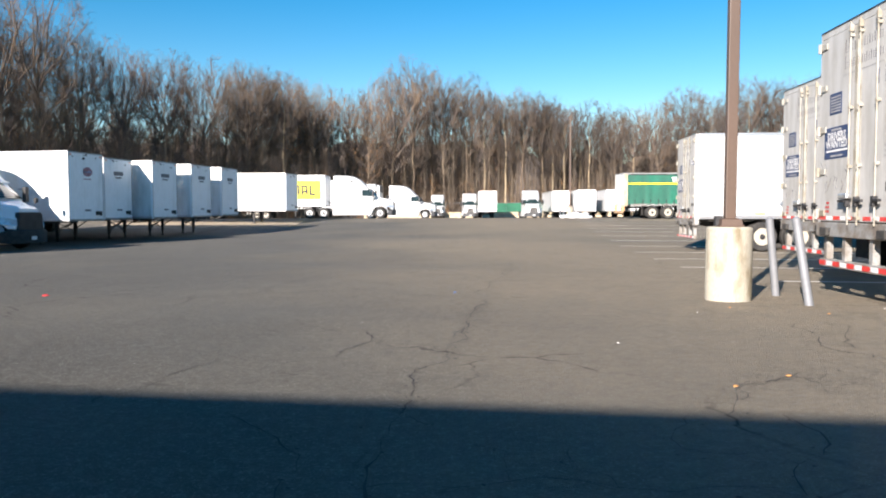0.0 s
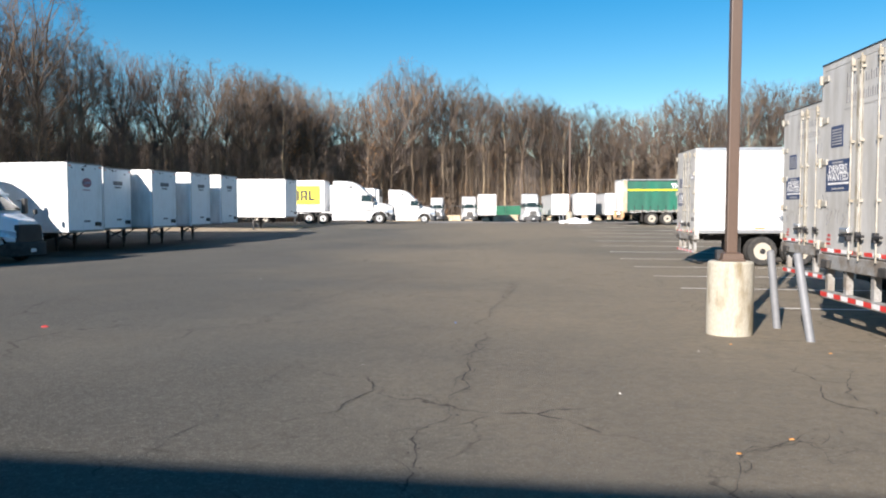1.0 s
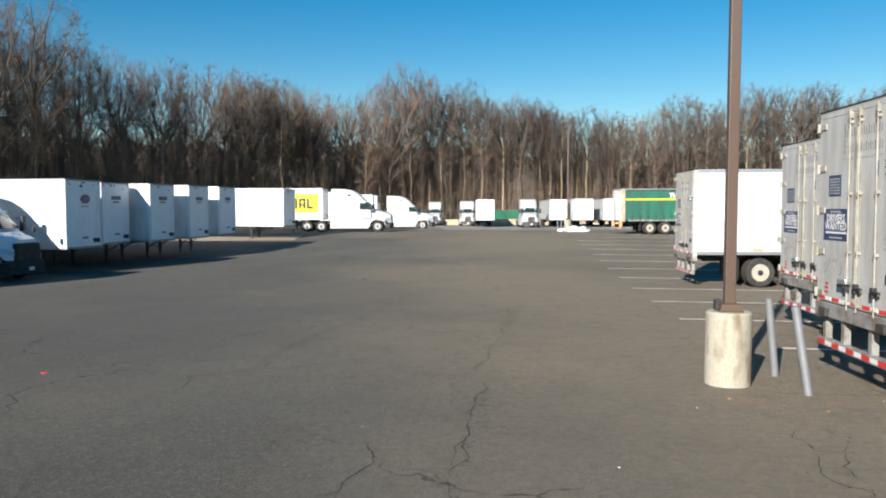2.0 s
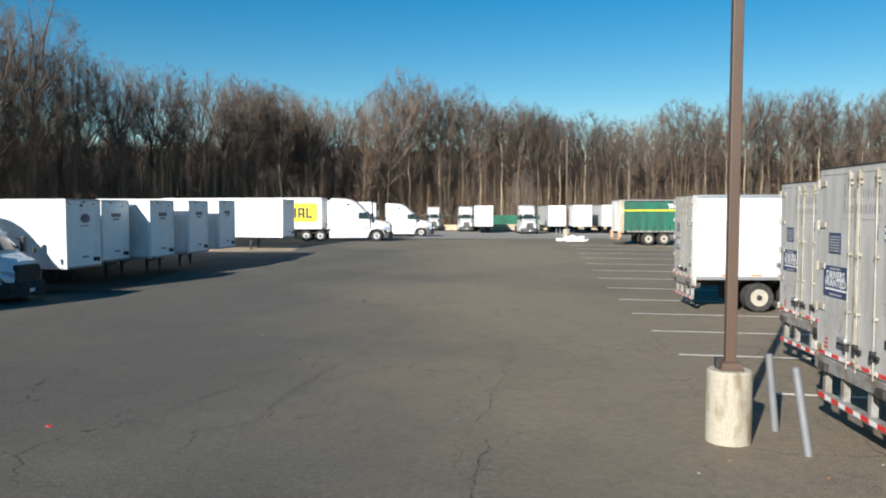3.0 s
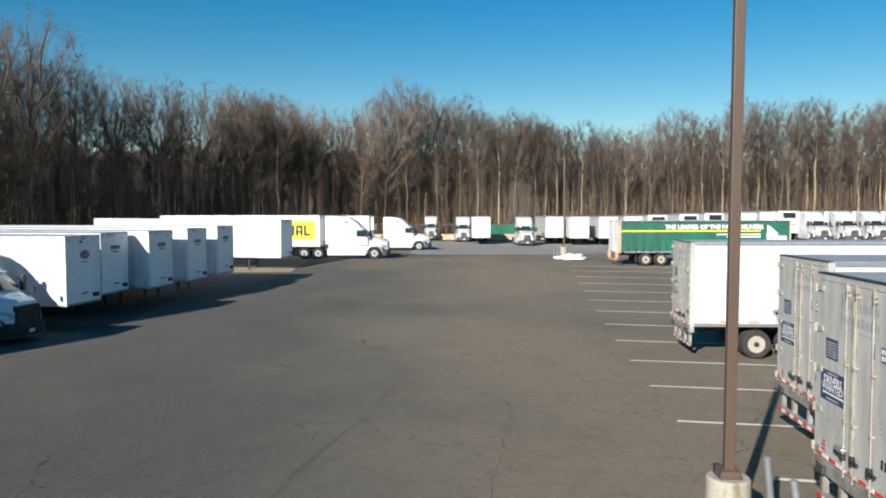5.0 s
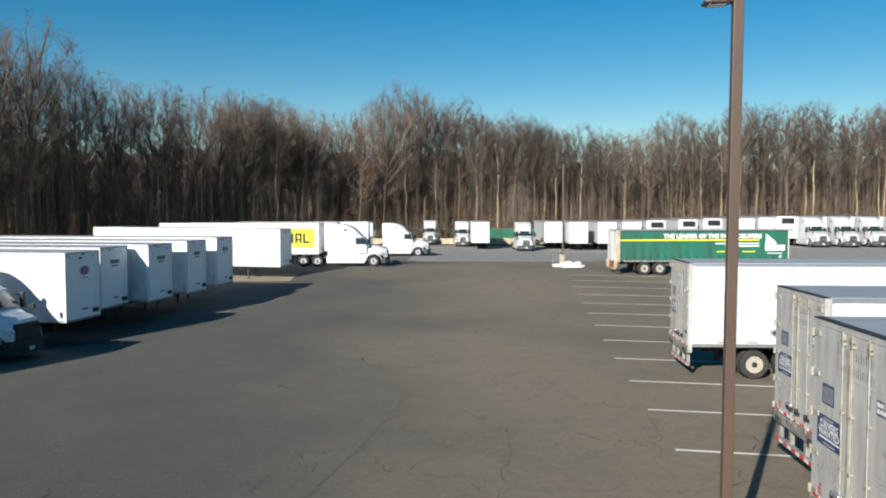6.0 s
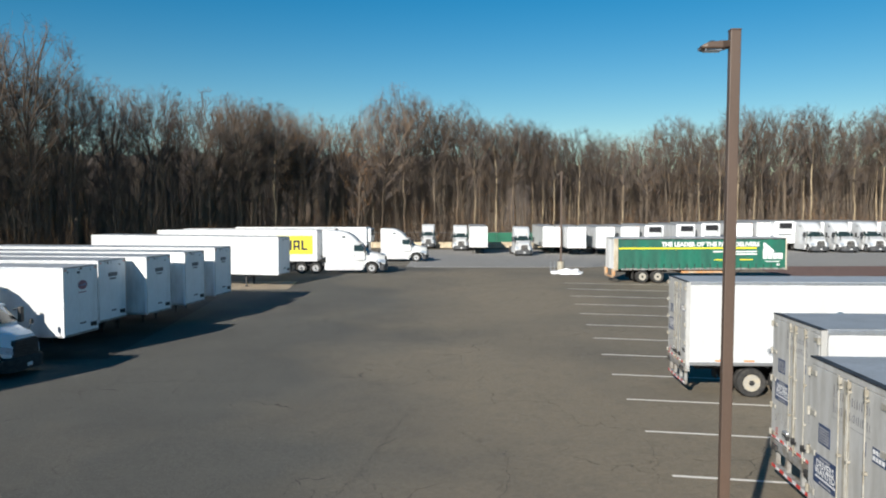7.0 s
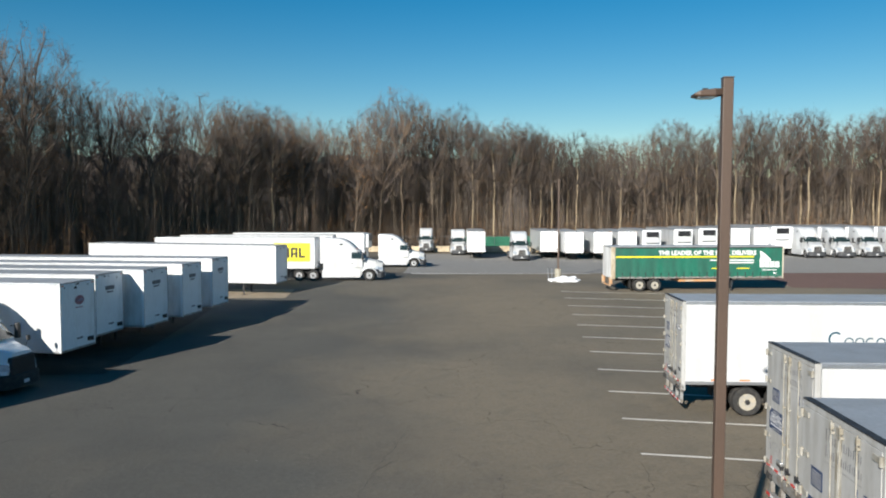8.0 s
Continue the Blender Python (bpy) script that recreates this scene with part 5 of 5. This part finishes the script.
class Crown:
    """A domed bare crown: limbs, branches and twigs that share out the room under the dome."""

    def __init__(self, rnd, wood, height, fork, radius, stem):
        self.rnd, self.wood, self.h, self.zb, self.radius = rnd, wood, height, height * fork, radius
        self.nodes = [p.copy() for p in stem]
        self.bumps = [rnd.uniform(0.86, 1.06) for _ in range(9)]
        self.axis = stem[-1].copy()
        self.root = stem[0] - Vector((0, 0, 0.12 * height))

    def reach(self, f, a):
        e = math.sqrt(max(0.0, 1 - ((f - 0.66) / 0.34) ** 2)) if f > 0.66 else 0.36 + 0.64 * (f / 0.66) ** 0.85
        k = (a % 6.283) / 6.284 * 9
        i = int(k)
        b = self.bumps[i] + (self.bumps[(i + 1) % 9] - self.bumps[i]) * (k - i)
        return self.radius * e * b

    def spot(self, lo, hi, inner):
        while True:
            f, a = self.rnd.uniform(lo, hi), self.rnd.uniform(0, 6.283)
            if self.rnd.random() < (self.reach(f, a) / self.radius) ** 2:
                break
        r = self.reach(f, a) * math.sqrt(self.rnd.uniform(inner, 1))
        c = self.axis * f
        return Vector((c.x + r * math.cos(a), c.y + r * math.sin(a), self.zb + (self.h - self.zb) * f))

    def join(self, p, pool, r0, r1, sides, bow):
        """Grow a bent branch to p from the best placed point of the pool that lies below it."""
        at = np.array([tuple(q) for q in pool])
        d = np.linalg.norm(at - np.array(tuple(p)), axis=1)
        way = np.array(tuple((p - self.root).normalized()))
        k = int(np.argmin(d * (1 + 2.6 * (1 - ((np.array(tuple(p)) - at) @ way) / np.maximum(d, 0.01))) + 0.4 / np.maximum(d, 0.05)))
        q = pool[k]
        n = (p - q).length
        out = Vector((p.x - q.x, p.y - q.y, 0)) * bow
        jit = lambda: Vector((self.rnd.uniform(-1, 1), self.rnd.uniform(-1, 1), self.rnd.uniform(-1, 1))) * n * 0.05
        a, b = q.lerp(p, 0.35) + out + jit(), q.lerp(p, 0.7) + out * 0.7 + jit()
        if sides > 3:
            self.wood.run([q, a, b, p], [r0, r0 * 0.8, (r0 + r1) / 2, r1], sides)
        else:
            self.wood.run([q, a.lerp(b, 0.5), p], [r0, (r0 + r1) / 2, r1], sides)
        return [a, b, q.lerp(a, 0.6), a.lerp(b, 0.5), p]


def tree_meshes(seed, height, fork, radius, pale, leafy=0):
    """Trunk, bare domed crown and, on some, clinging dry leaves."""
    rnd = random.Random(seed)
    trunk, wood, tips = Wood(), Wood(), []
    pts, radii = [], []
    n = 9
    r0 = height * rnd.uniform(0.0062, 0.0086)
    lean = Vector((rnd.uniform(-0.04, 0.04), rnd.uniform(-0.04, 0.04), 0))
    off = Vector((0, 0, 0))
    for i in range(n + 1):
        f = i / n
        off = off + Vector((rnd.uniform(-1, 1), rnd.uniform(-1, 1), 0)) * 0.012 * height * (0.3 + f)
        pts.append(off + lean * height * f + Vector((0, 0, height * 0.8 * f - (0.3 if i == 0 else 0))))
        radii.append(r0 * (1.25 if i == 0 else 1) * (1 - 0.9 * f ** 1.2) + 0.01)
    trunk.run(pts, radii, 7)
    stem = []
    for i in range(n):
        for g in (0.0, 0.33, 0.66):
            q = pts[i].lerp(pts[i + 1], g)
            if q.z > fork * height * 0.8:
                stem.append(q)
    c = Crown(rnd, wood, height, fork, radius, stem)
    c.axis = Vector((pts[-1].x, pts[-1].y, 0))
    pool = list(stem)
    for k in range(rnd.randint(7, 9)):
        pool += c.join(c.spot(0.55, 0.95, 0.4), stem[:max(4, len(stem) // 2)], r0 * 0.55, 0.04, 4, 0.05)
    second = list(pool)
    for k in range(60):
        second += c.join(c.spot(0.08, 0.97, 0.15), pool, 0.06, 0.022, 3, 0.03)
    third = []
    for k in range(380):
        third += c.join(c.spot(0.0, 1.0, 0.25), second, 0.026, 0.013, 3, 0.02)
    heart = c.root
    for k in range(2100):
        q = rnd.choice(third)
        out = (q - heart).normalized()
        d = (out * 0.7 + Vector((rnd.uniform(-1, 1), rnd.uniform(-1, 1), rnd.uniform(-0.7, 0.8)))).normalized()
        tip = q + d * rnd.uniform(0.4, 1.2)
        wood.sliver(q, tip, 0.013)
        for g in (0.2, 0.45, 0.7):
            a = q.lerp(tip, g)
            wood.sliver(a, a + lean_out(rnd, d, rnd.uniform(0.25, 0.65)) * rnd.uniform(0.35, 0.9), 0.0105)
        tips.append(tip)
    # dead stubs and thin shoots low on the trunk
    for k in range(9):
        f = rnd.uniform(0.12, fork)
        p = pts[0].lerp(pts[-1], f / 0.8)
        d = lean_out(rnd, Vector((0, 0, 1)), rnd.uniform(0.7, 1.4))
        tip = p + d * height * rnd.uniform(0.03, 0.1)
        wood.run([p, p.lerp(tip, 0.5) + Vector((0, 0, 0.1)), tip], [0.03, 0.022, 0.008], 3)
        for g in range(5):
            a = p.lerp(tip, rnd.uniform(0.3, 1))
            wood.spike(a, a + lean_out(rnd, d, 0.6) * rnd.uniform(0.3, 1.0), 0.012)
    leaves = None
    if leafy:
        leaves = Wood()
        for p in tips[::max(1, len(tips) // leafy)]:
            for _ in range(2):
                c0 = p + Vector((rnd.uniform(-0.4, 0.4), rnd.uniform(-0.4, 0.4), rnd.uniform(-0.4, 0.3)))
                a0 = Vector((rnd.uniform(-1, 1), rnd.uniform(-1, 1), rnd.uniform(-1, 1))).normalized() * 0.13
                b0 = a0.orthogonal().normalized() * 0.09
                k = len(leaves.v)
                leaves.v += [c0 - a0, c0 + b0, c0 + a0, c0 - b0]
                leaves.f.append((k, k + 1, k + 2, k + 3))
    # 2 picks the shaded copies, meant for the left woods
    bark = (BARK, PALE_BARK, SHADED_BARK)[pale]
    return trunk.mesh("trunk", bark), wood.mesh("crown", SHADED_TWIG if pale == 2 else TWIG), leaves.mesh("dry_leaves", DRY_LEAF) if leaves else None


KINDS = []
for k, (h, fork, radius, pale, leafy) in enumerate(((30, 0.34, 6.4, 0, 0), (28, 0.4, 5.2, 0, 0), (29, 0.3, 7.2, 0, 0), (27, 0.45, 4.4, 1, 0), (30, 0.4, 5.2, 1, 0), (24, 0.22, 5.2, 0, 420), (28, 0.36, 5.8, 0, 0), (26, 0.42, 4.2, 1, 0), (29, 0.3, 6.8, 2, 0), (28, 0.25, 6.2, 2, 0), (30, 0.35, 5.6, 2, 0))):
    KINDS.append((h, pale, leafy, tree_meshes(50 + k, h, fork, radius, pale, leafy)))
LABELS = {0: "tall bare tree with brown bark and fine twigs", 1: "tall bare tree with a pale trunk", 2: "bare tree with clinging orange-brown leaves"}


def tree(x, y, kind, height, turn):
    h, pale, leafy, (tr, cr, lv) = KINDS[kind]
    s = height / h
    t = thing("tree", Matrix.Translation((x, y, earth_z(x, y))) @ Matrix.Rotation(radians(turn), 4, "Z") @ Matrix.Diagonal((s, s, s, 1)), LABELS[2 if leafy else 1 if pale == 1 else 0], "tree", "trees of the woods")
    part("trunk", tr, BARK, t)
    part("crown", cr, TWIG, t)
    if lv:
        part("dry_leaves", lv, DRY_LEAF, t)
    return t


EDGE = [(-78, 34), (-60, 68), (-37, 106), (-18, 138), (18, 149), (60, 142), (132, 134)]


def edge_at(s):
    """A point and the outward normal at a distance along the edge of the woods."""
    for (x0, y0), (x1, y1) in zip(EDGE, EDGE[1:]):
        d = Vector((x1 - x0, y1 - y0))
        if s <= d.length:
            u = d.normalized()
            return Vector((x0, y0)) + u * s, Vector((-u.y, u.x))
        s -= d.length
    return Vector((x1, y1)), Vector((-u.y, u.x))


EDGE_LEN = sum(math.dist(p, q) for p, q in zip(EDGE, EDGE[1:]))
rnd = random.Random(11)
# height of the woods' top along the edge, metres, from west to east by bearing (x over y)
SKYLINE = [(-0.7, 30.0), (-0.551, 29.6), (-0.533, 30.2), (-0.508, 27.6), (-0.437, 26.7), (-0.4, 26.1), (-0.343, 27.3), (-0.308, 26.1), (-0.228, 25.3), (-0.185, 26.3), (-0.16, 25.4), (-0.141, 23.0), (-0.123, 25.8), (-0.097, 28.4), (-0.046, 31.0), (0.0, 30.6), (0.034, 29.0), (0.071, 26.0), (0.122, 26.2), (0.166, 22.8), (0.21, 24.8),
           (0.251, 22.0), (0.284, 24.6), (0.321, 26.6), (0.362, 24.0), (0.395, 26.0), (0.424, 28.7), (0.461, 28.3), (0.498, 26.8), (0.532, 23.6), (0.565, 26.0), (0.6, 27.2), (0.8, 27.0)]


def skyline(x, y):
    u = x / max(y, 1)
    for (u0, h0), (u1, h1) in zip(SKYLINE, SKYLINE[1:]):
        if u0 <= u < u1:
            return h0 + (h1 - h0) * (u - u0) / (u1 - u0)
    return 26


def edge_on(u):
    """Where the line of bearing u (x over y) meets the edge of the woods."""
    for (x0, y0), (x1, y1) in zip(EDGE, EDGE[1:]):
        f0, f1 = x0 - u * y0, x1 - u * y1
        if f0 <= 0 < f1:
            k = -f0 / (f1 - f0)
            return x0 + (x1 - x0) * k, y0 + (y1 - y0) * k
    return None


for deep, gap in ((1.5, 4.4), (8, 4.6), (16, 5.6)):
    u = -0.95 + rnd.uniform(0, 0.05)
    while u < 0.92:
        hit = edge_on(u)
        if hit is None:
            u += 0.02
            continue
        d = math.hypot(*hit)
        k = 1 + (deep + rnd.uniform(-2.5, 3)) / d
        x, y = hit[0] * k, hit[1] * k
        h = skyline(x, y) * 0.985 * (rnd.uniform(0.9, 1.0) if deep < 10 else rnd.uniform(0.84, 0.97))
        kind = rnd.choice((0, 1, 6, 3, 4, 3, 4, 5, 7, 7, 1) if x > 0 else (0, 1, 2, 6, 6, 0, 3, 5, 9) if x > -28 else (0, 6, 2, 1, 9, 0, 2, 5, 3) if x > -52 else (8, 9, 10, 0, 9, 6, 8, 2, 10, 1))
        tree(x, y, kind, h * (0.86 if kind == 5 else 1), rnd.uniform(0, 360))
        u += gap * rnd.uniform(0.7, 1.3) / hit[1] * (1 if u > -0.3 else 1.25)

for u, deep, kind, h in ((-0.187, 4, 5, 21), (-0.2, 8, 0, 24), (-0.177, 10, 6, 23), (-0.19, 14, 2, 23)):
    hit = edge_on(u)
    k = 1 + deep / math.hypot(*hit)
    tree(hit[0] * k, hit[1] * k, kind, h, rnd.uniform(0, 360))

for u, deep, kind, h in ((-0.236, 4, 0, 25), (-0.246, 9, 6, 25), (-0.252, 3, 1, 24), (-0.243, 15, 2, 25), (-0.228, 12, 6, 24), (0.118, 3, 1, 25), (0.13, 7, 3, 24), (0.142, 4, 7, 23), (0.152, 10, 1, 23), (0.136, 14, 6, 24), (0.09, 5, 6, 25), (0.06, 9, 1, 25)):
    hit = edge_on(u)
    k = 1 + deep / math.hypot(*hit)
    tree(hit[0] * k, hit[1] * k, kind, h, rnd.uniform(0, 360))

for x, y, kind, h in ((-24.5, 147, 6, 22), (-26, 153, 0, 23), (-27.5, 159, 2, 22), (-29, 163, 6, 22)):
    tree(x, y, kind, h, rnd.uniform(0, 360))

# unseen trees added west of and behind the camera, to shade the left woods
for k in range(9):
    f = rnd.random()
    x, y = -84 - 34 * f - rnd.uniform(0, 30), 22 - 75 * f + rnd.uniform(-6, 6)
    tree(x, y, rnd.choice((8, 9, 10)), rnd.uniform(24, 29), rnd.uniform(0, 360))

# deeper woods: stems and twigs that cannot be told apart
deep_wood = Wood()


def deep_stem(q):
    z, h = earth_z(q.x, q.y), rnd.uniform(10, 21)
    base = Vector((q.x, q.y, z - 0.3))
    top = base + Vector((rnd.uniform(-1, 1), rnd.uniform(-1, 1), h))
    deep_wood.run([base, base.lerp(top, 0.5) + Vector((rnd.uniform(-0.4, 0.4), 0, 0)), top], [rnd.uniform(0.1, 0.22), 0.1, 0.03], 4)
    wide = rnd.uniform(2.4, 3.8)
    for j in range(52):
        f = rnd.uniform(0.3, 1)
        e = math.sqrt(max(0.0, 1 - ((f - 0.62) / 0.4) ** 2)) * wide
        t, r = rnd.uniform(0, 6.283), e * math.sqrt(rnd.random())
        tip = base.lerp(top, f) + Vector((math.cos(t) * r, math.sin(t) * r, 0))
        a0 = base.lerp(top, max(0.15, f - 0.05 - 0.07 * r))
        deep_wood.spike(a0, tip, 0.055)
        for g in (0.55, 0.9):
            c0 = a0.lerp(tip, g)
            d = lean_out(rnd, (tip - a0 + Vector((0, 0, 0.01))).normalized(), rnd.uniform(0.4, 1.1))
            deep_wood.sliver(c0, c0 + d * rnd.uniform(0.8, 2.2), 0.036)


for k in range(2300):
    p, nrm = edge_at(rnd.uniform(0, EDGE_LEN))
    deep_stem(p + nrm * (9 + 75 * rnd.random()))
# more unseen stems out west, added to keep sun off the left woods
for k in range(330):
    f = rnd.random()
    deep_stem(Vector((-82 - 34 * f - rnd.uniform(0, 26), 24 - 75 * f + rnd.uniform(-6, 6))))
tagged(part("deep_woods", deep_wood.mesh("deep_woods", TWIG), TWIG), "dense bare trees deeper in the woods", "woods", kind="stuff")

# young stems along the edge, too many to count
young = Wood()
for k in range(2000):
    p, nrm = edge_at(rnd.uniform(0, EDGE_LEN))
    q = p + nrm * (rnd.random() ** 1.3 * 30 - 2)
    h = rnd.uniform(5, 17)
    base = Vector((q.x, q.y, earth_z(q.x, q.y) - 0.2))
    top = base + Vector((rnd.uniform(-0.07, 0.07) * h, rnd.uniform(-0.07, 0.07) * h, h))
    r = 0.025 + 0.0045 * h
    young.run([base, base.lerp(top, 0.5) + Vector((rnd.uniform(-0.25, 0.25), 0, 0)), top], [r, r * 0.7, 0.012], 3)
    for j in range(16):
        a0 = base.lerp(top, rnd.uniform(0.25, 0.97))
        d = lean_out(rnd, Vector((0, 0, 1)), rnd.uniform(0.35, 0.9))
        tip = a0 + d * h * rnd.uniform(0.06, 0.17)
        young.sliver(a0, tip, 0.03)
        young.sliver(a0.lerp(tip, 0.5), a0.lerp(tip, 0.5) + lean_out(rnd, d, 0.5) * h * 0.07, 0.022)
tagged(part("young_trees", young.mesh("young_trees", SAPLING), SAPLING), "thin grey-brown young stems along the woods' edge", "young trees", kind="stuff")

brush = Wood()
for k in range(10500):
    p, nrm = edge_at(rnd.uniform(0, EDGE_LEN))
    q = p + nrm * (rnd.random() ** 1.5 * 40 - 2.5)
    z, h = earth_z(q.x, q.y), rnd.uniform(1.0, 5.0) * (1.9 if rnd.random() < 0.35 else 1)
    base = Vector((q.x, q.y, z - 0.1))
    top = base + Vector((rnd.uniform(-0.2, 0.2) * h, rnd.uniform(-0.2, 0.2) * h, h))
    brush.spike(base, top, 0.035)
    for j in range(9):
        a0 = base.lerp(top, rnd.uniform(0.1, 0.95))
        brush.spike(a0, a0 + lean_out(rnd, Vector((0, 0, 1)), rnd.uniform(0.3, 1.1)) * rnd.uniform(0.5, 2.0), 0.024)
tagged(part("undergrowth", brush.mesh("undergrowth", BRUSH), BRUSH), "brown leafless undergrowth along the woods", "undergrowth", kind="stuff")

# far wooded rise behind everything
bm = bmesh.new()
prev = None
for i in range(601):
    t = radians(-75 + 150 * i / 600)
    x, y = 330 * math.sin(t), 20 + 300 * math.cos(t)
    h = 31 - 9 * ease(0.0, 0.35, math.sin(t)) + 6 * noise.noise(Vector((i * 0.05, 4, 0))) + 5 * noise.noise(Vector((i * 0.2, 8, 0))) + rnd.uniform(-1.2, 1.2)
    pair = [bm.verts.new((x, y, -2)), bm.verts.new((x * 1.03, y * 1.03, h * 0.6)), bm.verts.new((x * 1.1, y * 1.1, h))]
    if prev:
        for k in range(2):
            bm.faces.new((prev[k], pair[k], pair[k + 1], prev[k + 1]))
    prev = pair
RIDGE = mat("far_woods", (0.075, 0.06, 0.05), 1.0, vary=0.6, scale=0.35, fine=1.2, second=(0.045, 0.036, 0.032), stretch=(1, 1, 0.12), where="World")
tagged(part("backdrop", bm, RIDGE), "brown-grey wooded rise in the distance", "far woods", kind="structure")
